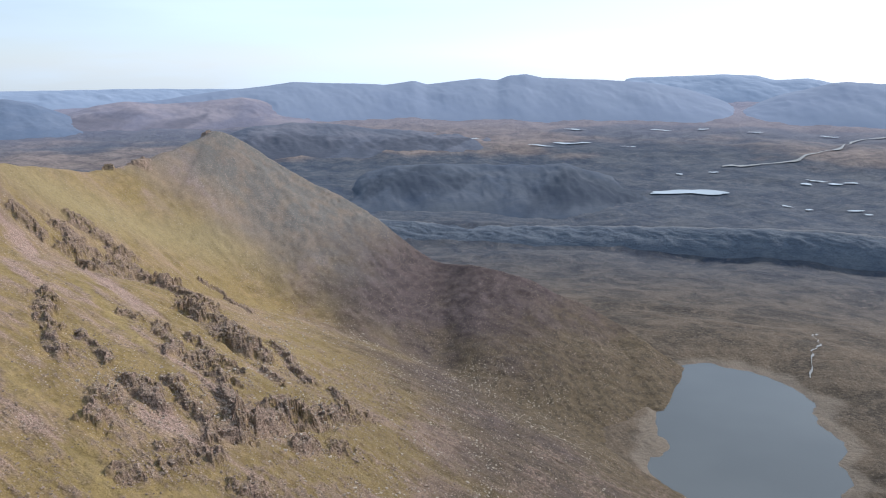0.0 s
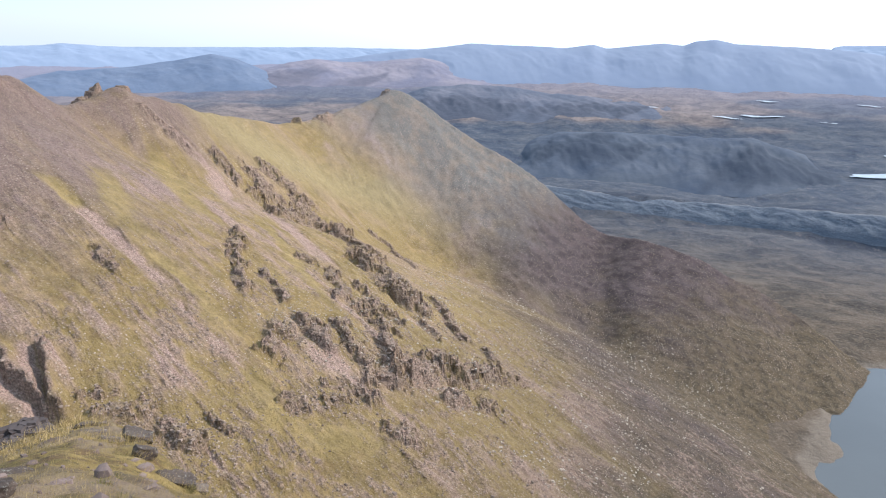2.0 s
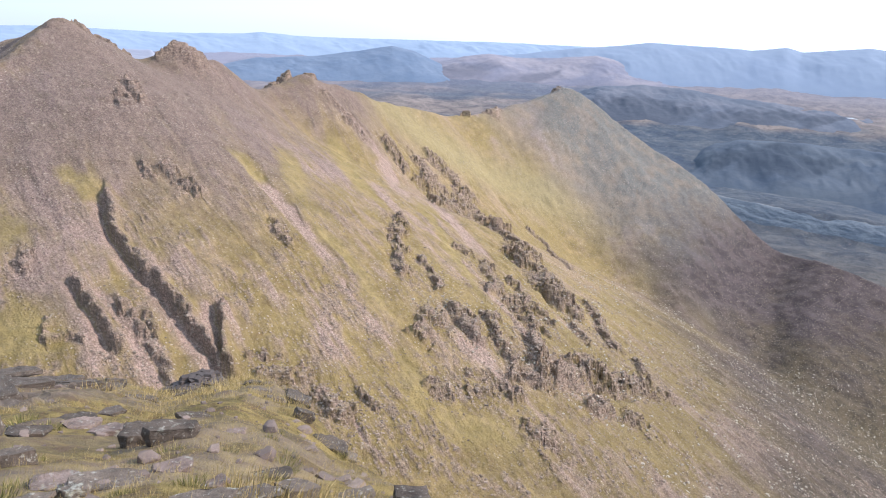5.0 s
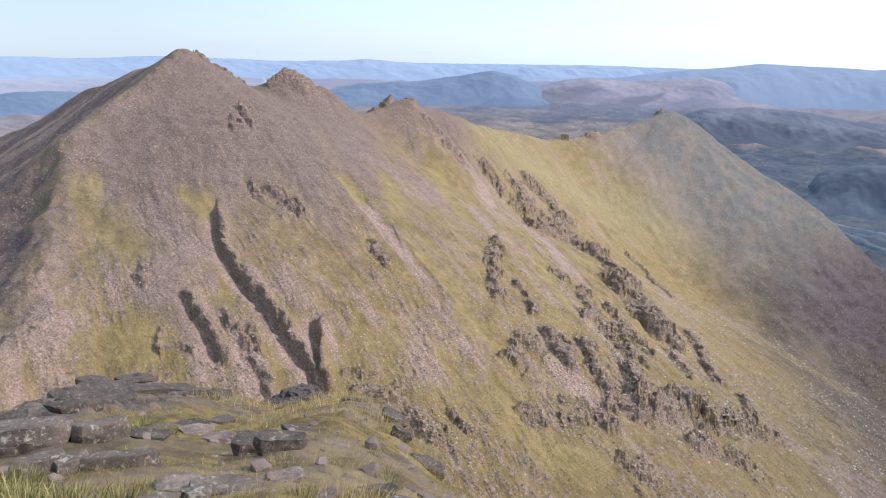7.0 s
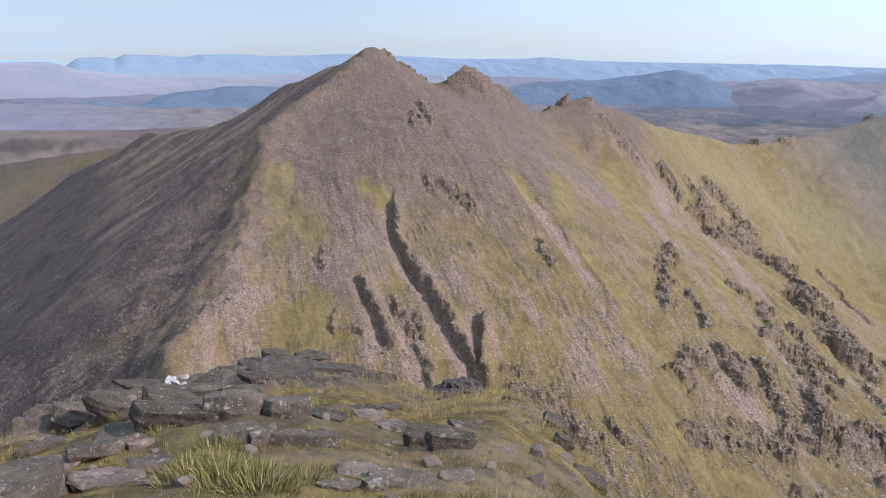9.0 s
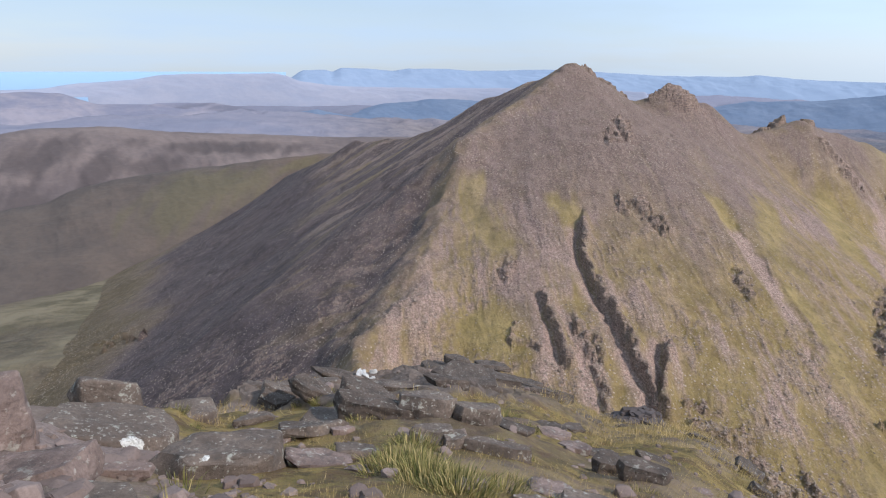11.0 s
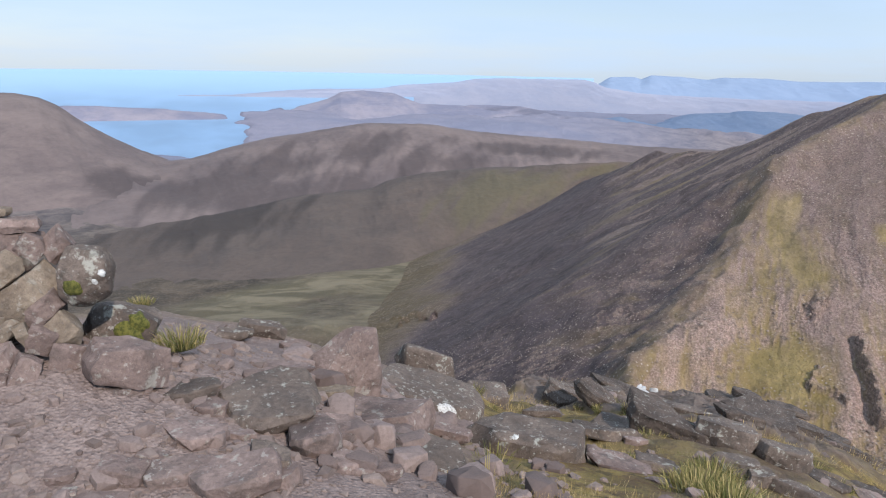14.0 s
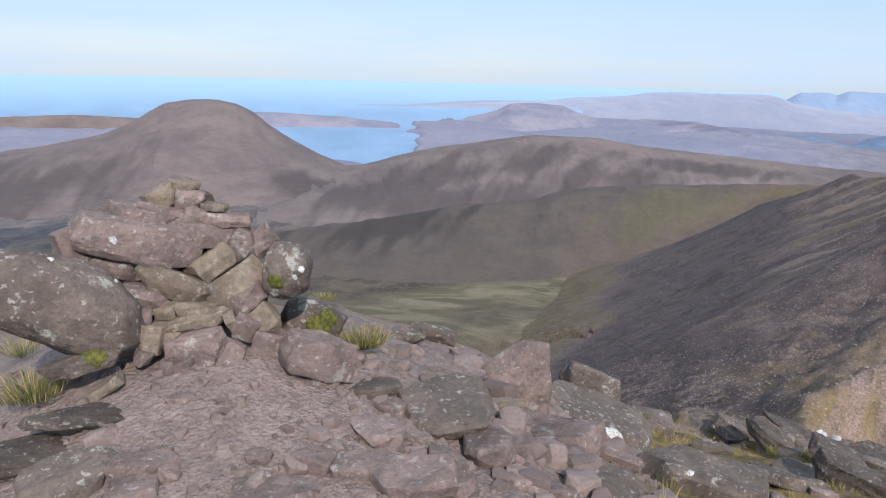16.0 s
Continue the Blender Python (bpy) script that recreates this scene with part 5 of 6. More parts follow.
boulder('g', 'boulder', (-2.48, -2.16, -1.06), (0.73, 0.38, 0.43), (-4, 31, 131), 300, power=2.6)
boulder('g', 'cobble', (-3.02, -1.39, -0.99), (0.24, 0.21, 0.28), (-4, 15, 109), 301)
boulder('g', 'boulder', (-3.41, -1.41, -1.38), (0.43, 0.37, 0.23), (-4, 18, 114), 302)
boulder('p', 'block', (-2.83, -1.16, -1.31), (0.44, 0.21, 0.20), (-4, 14, 108), 303)
boulder('g', 'slab', (-2.39, -2.06, -1.28), (0.37, 0.17, 0.08), (-4, -9, 133), 304)
boulder('t', 'slab', (-2.41, -1.97, -1.39), (0.20, 0.18, 0.05), (-7, -30, 120), 310)
boulder('p', 'block', (-2.40, -1.60, -1.39), (0.13, 0.08, 0.04), (-2, 0, 125), 311)
boulder('p', 'block', (-2.02, -1.53, -1.46), (0.30, 0.14, 0.07), (3, 3, 121), 312)
boulder('g', 'boulder', (-1.90, -1.74, -1.47), (0.36, 0.21, 0.14), (-5, -6, 137), 313)
boulder('d', 'slab', (-2.04, -1.98, -1.50), (0.66, 0.27, 0.07), (0, 3, 131), 314)
boulder('d', 'slab', (-2.22, -1.88, -1.42), (0.55, 0.17, 0.04), (5, 8, 138), 315)
boulder('p', 'block', (-1.91, -1.50, -1.49), (0.23, 0.13, 0.07), (-3, 0, 128), 316)
boulder('p', 'block', (-2.20, -1.15, -1.47), (0.12, 0.10, 0.05), (2, 0, 109), 317)
boulder('p', 'slab', (-2.13, -1.11, -1.49), (0.10, 0.08, 0.02), (-6, 0, 120), 318)
boulder('p', 'block', (-2.25, -0.96, -1.48), (0.19, 0.15, 0.08), (-1, 0, 107), 319)
boulder('p', 'block', (-2.30, -0.78, -1.52), (0.29, 0.15, 0.08), (4, 2, 114), 320)
boulder('p', 'slab', (-2.05, -1.03, -1.50), (0.37, 0.22, 0.05), (-4, 0, 114), 321)
boulder('p', 'slab', (-2.59, -0.81, -1.52), (0.27, 0.25, 0.06), (1, 10, 116), 322)
boulder('g', 'slab', (-2.89, -0.94, -1.49), (0.34, 0.26, 0.06), (-7, -6, 108), 323)
boulder('p', 'block', (-2.81, -0.81, -1.53), (0.16, 0.13, 0.07), (-2, 6, 99), 324)
boulder('g', 'slab', (-2.98, -0.60, -1.58), (0.48, 0.54, 0.13), (3, 0, 105), 325)
boulder('p', 'slab', (-3.65, -0.70, -1.73), (0.46, 0.22, 0.05), (-5, 2, 96), 326)
boulder('g', 'block', (-2.49, -0.48, -1.57), (0.24, 0.23, 0.12), (0, 4, 107), 327)
boulder('p', 'block', (-2.29, -0.56, -1.53), (0.34, 0.22, 0.11), (5, -7, 102), 328)
boulder('p', 'block', (-2.76, -0.34, -1.64), (0.24, 0.32, 0.16), (-3, -7, 88), 329)
boulder('p', 'block', (-2.98, -0.26, -1.74), (0.28, 0.21, 0.11), (2, 6, 96), 330)
boulder('p', 'slab', (-3.60, -0.14, -2.03), (0.74, 0.40, 0.20), (-8, -6, 85), 331)
boulder('t', 'block', (-3.65, -0.40, -1.88), (0.31, 0.13, 0.07), (-1, -3, 101), 332)
boulder('t', 'block', (-4.18, -0.46, -2.04), (0.17, 0.12, 0.06), (4, 0, 93), 333)
boulder('g', 'boulder', (-5.40, 0.14, -2.88), (1.10, 0.80, 0.46), (-4, 18, 96), 334)
boulder('g', 'boulder', (-8.61, 0.98, -4.58), (0.82, 0.66, 0.60), (1, 6, 81), 335)
boulder('g', 'slab', (-3.14, 0.09, -1.98), (0.64, 0.44, 0.14), (-7, 5, 78), 336)
boulder('g', 'boulder', (-4.13, 0.80, -2.58), (0.88, 0.52, 0.52), (-2, 6, 81), 337)
boulder('p', 'block', (-3.92, 0.30, -2.28), (0.30, 0.16, 0.08), (3, 3, 80), 338)
boulder('g', 'boulder', (-4.77, -1.24, -1.99), (0.30, 0.14, 0.09), (-5, 0, 110), 339)
boulder('g', 'boulder', (-5.11, -1.13, -2.08), (0.38, 0.20, 0.14), (0, 6, 100), 340)
boulder('p', 'block', (-4.68, -0.79, -2.04), (0.25, 0.14, 0.07), (5, 6, 108), 341)
boulder('p', 'slab', (-3.80, -1.07, -1.67), (0.22, 0.13, 0.03), (-3, 0, 106), 342)
boulder('p', 'block', (-2.02, -1.41, -1.47), (0.11, 0.08, 0.04), (2, 18, 117), 343)
boulder('p', 'block', (-2.78, -1.14, -1.43), (0.21, 0.09, 0.05), (-6, 2, 116), 344)
boulder('p', 'slab', (-2.09, -1.52, -1.45), (0.16, 0.09, 0.02), (-1, 0, 121), 345)
boulder('p', 'block', (-2.38, -0.90, -1.50), (0.13, 0.08, 0.04), (4, 12, 117), 346)
boulder('p', 'block', (-2.67, -0.65, -1.58), (0.14, 0.10, 0.05), (-4, 12, 102), 347)
boulder('p', 'block', (-2.62, -0.19, -1.68), (0.17, 0.16, 0.08), (1, 12, 85), 348)
boulder('p', 'block', (-2.61, -0.09, -1.71), (0.31, 0.11, 0.06), (-7, 3, 94), 349)
boulder('p', 'block', (-2.36, -0.39, -1.57), (0.13, 0.14, 0.07), (-2, -12, 93), 350)
boulder('d', 'block', (-10.99, 3.10, -5.63), (0.84, 0.51, 0.26), (3, 30, 79), 351)
boulder('d', 'slab', (-19.87, 6.30, -9.87), (1.98, 0.79, 0.20), (-5, 18, 69), 352)
boulder('g', 'slab', (-6.49, 2.15, -3.67), (0.67, 0.51, 0.13), (0, 9, 79), 353)
boulder('d', 'block', (-11.84, 2.70, -6.10), (0.73, 0.54, 0.28), (5, 18, 77), 354)
boulder('d', 'slab', (-9.26, 3.55, -4.96), (1.09, 0.68, 0.17), (-3, 18, 61), 355)
boulder('g', 'block', (-6.28, 0.16, -2.92), (0.72, 0.40, 0.38), (-8, 14, 80), 307, taper=0.2)
boulder('p', 'block', (-4.11, -0.34, -1.92), (0.70, 0.34, 0.54), (-6, 22, 94), 306, taper=0.75)
cairn_stone('d', (-3.10, -1.97, -0.94), (0.35, 0.26, 0.14), (0.9, 4, 134.8), 136)
cairn_stone('d', (-2.98, -1.98, -1.10), (0.23, 0.18, 0.20), (-1.5, 20.5, 119.3), 137)
cairn_stone('d', (-2.73, -2.06, -1.21), (0.23, 0.17, 0.14), (0.2, 1.6, 134.7), 138)
cairn_stone('d', (-3.21, -2.05, -1.05), (0.54, 0.36, 0.36), (-0.1, -0.8, 129.5), 139)
cairn_stone('d', (-3.01, -2.24, -1.07), (0.45, 0.34, 0.32), (0.6, 3.2, 136.7), 140)
cairn_stone('d', (-3.23, -1.81, -1.25), (0.42, 0.32, 0.35), (-0.3, -1.2, 131.7), 141)
cairn_stone('d', (-2.79, -2.22, -0.94), (0.26, 0.19, 0.17), (0.1, -1, 124), 142)
cairn_stone('d', (-3.17, -2.00, -0.73), (0.27, 0.20, 0.13), (0.6, 2.6, 136.1), 148)
boulder('g', 'block', (-5.90, 3.01, -3.42), (0.64, 0.34, 0.23), (-14, 4, 58), 540, rough=0.06)
boulder('g', 'block', (-5.71, 3.44, -3.51), (0.53, 0.37, 0.25), (-9, 6, 65), 541, rough=0.06)
boulder('d', 'block', (-6.07, 2.49, -3.44), (0.82, 0.37, 0.24), (-4, 10, 66), 542, rough=0.06)
boulder('g', 'block', (-4.58, 2.47, -2.92), (0.37, 0.21, 0.14), (-12, 7, 72), 543, rough=0.06)
boulder('g', 'block', (-4.29, 2.89, -2.99), (0.62, 0.19, 0.13), (-7, 7, 58), 544, rough=0.06)
boulder('g', 'block', (-4.47, 2.60, -2.94), (0.23, 0.22, 0.15), (-2, 4, 73), 545, rough=0.06)
boulder('g', 'slab', (-12.93, 3.42, -6.45), (1.99, 0.45, 0.11), (-10, 1, 77), 546, rough=0.06)
boulder('g', 'slab', (-9.86, 4.02, -5.20), (1.37, 0.33, 0.08), (-5, 3, 62), 547, rough=0.06)
boulder('g', 'slab', (-5.73, 1.76, -3.29), (0.67, 0.35, 0.09), (-13, 2, 80), 548, rough=0.06)
boulder('p', 'slab', (-5.74, 1.25, -3.32), (0.78, 0.47, 0.12), (-8, 6, 77), 549, rough=0.06)
boulder('p', 'slab', (-4.00, 1.40, -2.54), (0.48, 0.28, 0.07), (-3, 12, 83), 550, rough=0.06)
boulder('g', 'block', (-12.01, 2.71, -6.08), (0.74, 0.46, 0.30), (-11, 22, 77), 551, rough=0.06)
boulder('p', 'block', (-5.54, 2.03, -3.29), (0.26, 0.10, 0.07), (-6, 4, 83), 552, rough=0.06)
boulder('g', 'slab', (-4.11, 1.70, -2.61), (0.36, 0.24, 0.06), (-14, 10, 75), 553, rough=0.06)
boulder('d', 'slab', (-5.89, 4.05, -3.91), (0.40, 0.28, 0.07), (-9, 6, 52), 554, rough=0.06)
boulder('p', 'slab', (-6.54, 5.04, -4.57), (0.46, 0.34, 0.08), (-4, 10, 59), 555, rough=0.06)
boulder('p', 'slab', (-3.65, 1.65, -2.47), (0.37, 0.14, 0.03), (-12, 6, 69), 556, rough=0.06)
boulder('g', 'block', (-8.02, 1.69, -4.35), (0.58, 0.21, 0.14), (-7, -8, 88), 557, rough=0.06)
boulder('d', 'block', (-4.65, 4.31, -3.73), (0.38, 0.38, 0.25), (-2, 10, 50), 558, rough=0.06)
boulder('d', 'slab', (-8.96, 7.12, -6.23), (0.46, 0.45, 0.11), (-10, 4, 44), 559, rough=0.06)
boulder('g', 'slab', (-3.40, 2.77, -2.76), (0.31, 0.23, 0.06), (-5, 4, 59), 560, rough=0.06)
boulder('g', 'block', (-2.92, 2.58, -2.53), (0.20, 0.13, 0.09), (-13, 4, 49), 561, rough=0.06)
boulder('g', 'slab', (-2.91, 2.34, -2.42), (0.27, 0.15, 0.04), (-8, 10, 63), 562, rough=0.06)
boulder('p', 'slab', (-3.09, 2.02, -2.33), (0.19, 0.15, 0.04), (-3, 4, 61), 563, rough=0.06)
boulder('p', 'slab', (-6.08, 5.00, -4.49), (0.48, 0.38, 0.09), (-11, 6, 63), 564, rough=0.06)
boulder('d', 'block', (-4.05, 4.20, -3.41), (0.47, 0.30, 0.20), (-6, 7, 50), 565, rough=0.06)
boulder('d', 'slab', (-6.31, 5.60, -4.86), (0.52, 0.34, 0.08), (-14, 4, 45), 566, rough=0.06)
boulder('g', 'block', (-1.94, 3.24, -2.61), (0.31, 0.23, 0.15), (-9, 20, 43), 567, rough=0.06)
boulder('g', 'slab', (-1.83, 2.50, -2.11), (0.35, 0.18, 0.04), (-4, 0, 43), 568, rough=0.06)
boulder('d', 'slab', (-2.50, 3.67, -2.95), (0.35, 0.18, 0.04), (-12, 4, 48), 569, rough=0.06)
boulder('p', 'slab', (-2.25, 2.96, -2.47), (0.19, 0.17, 0.04), (-7, -11, 45), 570, rough=0.06)
boulder('d', 'block', (-1.90, 4.51, -3.51), (0.31, 0.29, 0.19), (-2, 10, 38), 571, rough=0.06)
boulder('d', 'slab', (-9.99, 13.05, -9.25), (0.83, 0.87, 0.21), (-10, 19, 40), 572, rough=0.06)
boulder('d', 'slab', (-5.44, 8.28, -6.34), (0.62, 0.54, 0.13), (-5, 22, 29), 573, rough=0.06)
boulder('d', 'block', (-6.91, 9.45, -6.89), (0.48, 0.36, 0.24), (-13, 22, 43), 574, rough=0.06)
boulder('g', 'slab', (-6.30, 9.92, -7.83), (0.50, 0.42, 0.10), (-8, 19, 31), 575, rough=0.06)
boulder('d', 'slab', (-6.88, 5.17, -4.69), (0.52, 0.34, 0.08), (-3, 4, 64), 576, rough=0.06)
boulder('p', 'slab', (-4.10, 4.93, -3.83), (0.26, 0.17, 0.04), (-11, 10, 44), 577, rough=0.06)
boulder('d', 'slab', (-6.02, 6.19, -4.92), (0.49, 0.27, 0.07), (-6, 13, 39), 578, rough=0.06)
boulder('g', 'slab', (-2.05, 3.98, -3.16), (0.32, 0.24, 0.06), (-14, -2, 37), 579, rough=0.06)
boulder('g', 'slab', (-2.96, 2.81, -2.63), (0.47, 0.28, 0.07), (-9, 7, 50), 580, rough=0.06)
boulder('p', 'slab', (-3.28, 2.71, -2.69), (0.31, 0.29, 0.07), (-4, 4, 64), 581, rough=0.06)
boulder('g', 'slab', (-1.98, 2.96, -2.45), (0.33, 0.19, 0.05), (-12, 4, 41), 582, rough=0.06)
boulder('p', 'slab', (-2.90, 3.22, -2.76), (0.27, 0.21, 0.05), (-7, 4, 58), 583, rough=0.06)
boulder('d', 'slab', (-14.19, 7.75, -7.77), (2.01, 1.17, 0.35), (4, 4.8, 54.9), 364)
boulder('d', 'slab', (-12.31, 6.41, -6.73), (1.05, 0.61, 0.23), (-14.4, 16.4, 82.2), 365)
boulder('d', 'slab', (-20.67, 12.51, -11.60), (1.93, 1.13, 0.37), (-4.1, 12.5, 66.1), 366)
boulder('d', 'slab', (-20.86, 13.45, -12.32), (3.37, 1.97, 0.44), (-24.5, 7.1, 61.2), 367)
boulder('d', 'block', (-21.42, 14.90, -13.09), (1.93, 1.13, 0.55), (-22.7, 6.9, 37.7), 368)
boulder('g', 'slab', (-14.46, 5.16, -7.45), (1.06, 0.62, 0.14), (-21.6, -6.2, 66.7), 380)
boulder('d', 'block', (-36.69, 27.40, -22.96), (1.82, 1.06, 0.49), (-16.8, 21.2, 71.9), 385)
boulder('d', 'slab', (-17.84, 14.26, -12.13), (1.60, 0.84, 0.22), (-17.7, 17.5, 53.3), 386)
boulder('g', 'slab', (-12.62, 14.51, -10.46), (0.77, 0.48, 0.13), (-12.7, 16.8, 53.5), 396)
boulder('g', 'block', (-9.27, 11.35, -8.24), (0.62, 0.36, 0.20), (-20.3, 21.1, 44.1), 397)
boulder('d', 'block', (-16.20, 18.03, -12.92), (0.86, 0.50, 0.20), (-16.6, -3.5, 24.8), 404)
boulder('d', 'block', (-22.00, 19.88, -15.99), (1.05, 0.62, 0.28), (-17.5, -11.3, 35.7), 405)
tuft((-3.28, -1.09, -1.39), 0.20, 46, 700)
tuft((-5.18, -2.06, -1.88), 0.16, 40, 701)
tuft((-2.35, -2.28, -1.39), 0.24, 40, 702)
tuft((-2.64, -2.24, -1.31), 0.14, 20, 703)
tuft((-3.14, -3.08, -1.61), 0.20, 20, 704)
tuft((-8.44, 0.79, -4.25), 0.26, 26, 705)
tuft((-6.97, 0.87, -3.74), 0.20, 20, 706)
tuft((-3.55, 0.54, -2.25), 0.30, 7, 707)
tuft((-10.04, 3.46, -5.38), 0.30, 46, 708)
tuft((-11.69, 3.65, -6.10), 0.24, 30, 709)
tuft((-11.02, 2.86, -5.84), 0.20, 24, 710)
tuft((-4.29, 0.32, -2.47), 0.08, 20, 711)
tuft((-8.76, 3.45, -4.95), 0.24, 30, 712)
tuft((-3.34, 1.86, -2.40), 0.34, 120, 713)
tuft((-3.50, 1.73, -2.42), 0.34, 70, 714)
tuft((-2.97, 1.89, -2.28), 0.34, 80, 715)
tuft((-4.30, 2.18, -2.81), 0.30, 60, 716)
tuft((-10.57, 3.14, -5.67), 0.30, 50, 717)
tuft((-7.82, 2.73, -4.40), 0.30, 40, 718)
tuft((-3.08, 2.22, -2.42), 0.26, 40, 719)
tuft((-11.91, 3.18, -6.12), 0.25, 30, 720)
tuft((-5.87, 2.30, -3.45), 0.25, 30, 721)
tuft((-7.12, 4.69, -4.56), 0.30, 30, 722)
tuft((-6.45, 4.53, -4.37), 0.30, 30, 723)
tuft((-12.00, 2.49, -6.17), 0.20, 20, 724)
tuft((-9.60, 3.32, -5.28), 0.25, 40, 725)
tuft((-8.87, 1.77, -4.78), 0.15, 20, 726)
tuft((-3.78, 1.91, -2.56), 0.30, 60, 727)
tuft((-3.16, 1.79, -2.30), 0.30, 60, 728)
tuft((-3.01, 0.46, -2.02), 0.30, 6, 729)
tuft((-3.05, 2.57, -2.58), 0.12, 60, 730)
tuft((-2.47, 2.55, -2.36), 0.12, 60, 731)
tuft((-3.05, 5.33, -4.20), 0.12, 40, 732)
tuft((-9.41, 11.59, -8.47), 0.22, 26, 800)
tuft((-3.31, 2.05, -2.44), 0.17, 26, 801)
tuft((-4.46, 1.63, -2.83), 0.22, 26, 802)
tuft((-5.43, 4.82, -4.31), 0.22, 26, 803)
tuft((-7.75, 10.04, -7.34), 0.20, 26, 804)
tuft((-2.30, 2.81, -2.41), 0.17, 26, 805)
tuft((-10.04, 9.59, -7.85), 0.25, 26, 806)
tuft((-2.94, 4.26, -3.39), 0.27, 26, 807)
tuft((-5.09, 7.98, -6.26), 0.22, 26, 808)
tuft((-4.97, 3.30, -3.45), 0.24, 26, 809)
tuft((-7.56, 6.37, -5.65), 0.29, 26, 810)
tuft((-3.40, 2.54, -2.65), 0.16, 26, 811)
tuft((-7.13, 2.90, -4.15), 0.19, 26, 812)
tuft((-8.23, 3.35, -4.75), 0.26, 26, 813)
tuft((-4.93, 2.28, -3.10), 0.20, 26, 814)
tuft((-3.81, 1.76, -2.56), 0.23, 26, 815)
tuft((-5.85, 8.70, -6.63), 0.27, 26, 816)
tuft((-3.57, 2.98, -2.94), 0.17, 26, 818)
tuft((-6.21, 5.00, -4.57), 0.18, 26, 819)
tuft((-7.26, 3.21, -4.28), 0.25, 26, 820)
tuft((-3.16, 3.93, -3.16), 0.15, 26, 821)
tuft((-3.63, 3.80, -3.24), 0.20, 26, 822)
tuft((-9.02, 9.00, -7.18), 0.32, 26, 823)
tuft((-3.97, 5.26, -4.06), 0.18, 26, 824)
tuft((-7.19, 9.17, -6.84), 0.23, 26, 826)
tuft((-5.90, 10.01, -8.27), 0.23, 26, 827)
tuft((-4.22, 5.64, -4.31), 0.19, 26, 828)
tuft((-5.20, 4.95, -4.28), 0.21, 26, 829)
tuft((-4.39, 3.25, -3.26), 0.17, 26, 830)
tuft((-2.21, 3.35, -2.75), 0.20, 26, 831)
tuft((-8.61, 8.79, -6.93), 0.26, 26, 832)
patch('lichen', (-5.13, 0.32, -2.79), (0.75, 0.05, 0.66), 0.085, 31)
patch('lichen', (-4.00, 0.72, -2.36), (0.7, 0.0, 0.7), 0.026, 32)
patch('moss', (-3.099, -1.264, -1.325), (0.86, 0.35, 0.25), 0.075, 1, 0.012)
patch('moss', (-3.225, -1.267, -1.296), (0.87, 0.34, 0.25), 0.060, 2, 0.012)
patch('moss', (-2.837, -1.364, -0.989), (0.86, 0.41, 0.25), 0.045, 3, 0.010)
patch('moss', (-2.321, -1.930, -1.204), (0.71, 0.59, 0.25), 0.060, 4, 0.012)
patch('lichen', (-2.636, -2.028, -0.794), (0.77, 0.59, 0.25), 0.022, 7, 0.003)
patch('lichen', (-2.568, -1.978, -0.956), (0.76, 0.59, 0.25), 0.011, 8, 0.003)
patch('lichen', (-2.899, -1.264, -0.939), (0.88, 0.38, 0.25), 0.021, 10, 0.003)
patch('lichen', (-2.878, -1.286, -0.973), (0.87, 0.39, 0.25), 0.016, 11, 0.003)
patch('lichen', (-2.901, -1.511, -0.926), (0.85, 0.44, 0.25), 0.012, 13, 0.003)
patch('lichen', (-2.240, -2.002, -0.764), (0.72, 0.65, 0.25), 0.019, 14, 0.003)
patch('lichen', (-2.154, -2.059, -1.168), (0.67, 0.64, 0.25), 0.019, 15, 0.003)
patch('lichen', (-4.389, 0.357, -2.438), (0.87, -0.07, 0.70), 0.075, 6, 0.004)
patch('lichen', (-6.074, 1.312, -3.387), (0.86, -0.19, 0.70), 0.050, 9, 0.004)


# the bedded ledge along the brink of the slope, and the broken quartz vein beside it
def on_summit(az, r):
    x, y = (float(v) for v in polar(az, r))
    return x, y, float(summit_z(np.array([x]), np.array([y]))[0])


def ledge():
    rnd = random.Random(23)
    for k in range(13):
        az = 66.0 - 1.02 * k
        for layer in range(1 + (k in (2, 3, 5, 6, 7, 9)) + (k in (3, 6))):
            x, y, z = on_summit(az + rnd.uniform(-0.4, 0.4), 33 + rnd.uniform(-3, 3))
            size = (rnd.uniform(1.1, 2.3), rnd.uniform(0.8, 1.3), rnd.uniform(0.22, 0.42))
            boulder("d", "slab", (x, y, z + 0.05 + 0.3 * layer), size, (rnd.uniform(-12, -2), rnd.uniform(2, 14), az + rnd.uniform(-16, 16)), 420 + 4 * k + layer, rough=0.06)
    for k in range(16):
        x, y, z = on_summit(rnd.uniform(69.2, 71.2) + (2.2 if k > 11 else 0), rnd.uniform(20, 23))
        boulder("w", "block", (x, y, z + 0.06), (rnd.uniform(0.14, 0.42), rnd.uniform(0.12, 0.25), rnd.uniform(0.09, 0.2)),
                (rnd.uniform(-25, 5), rnd.uniform(-15, 15), rnd.uniform(0, 180)), 480 + k, cuts=1, rough=0.08)


ledge()


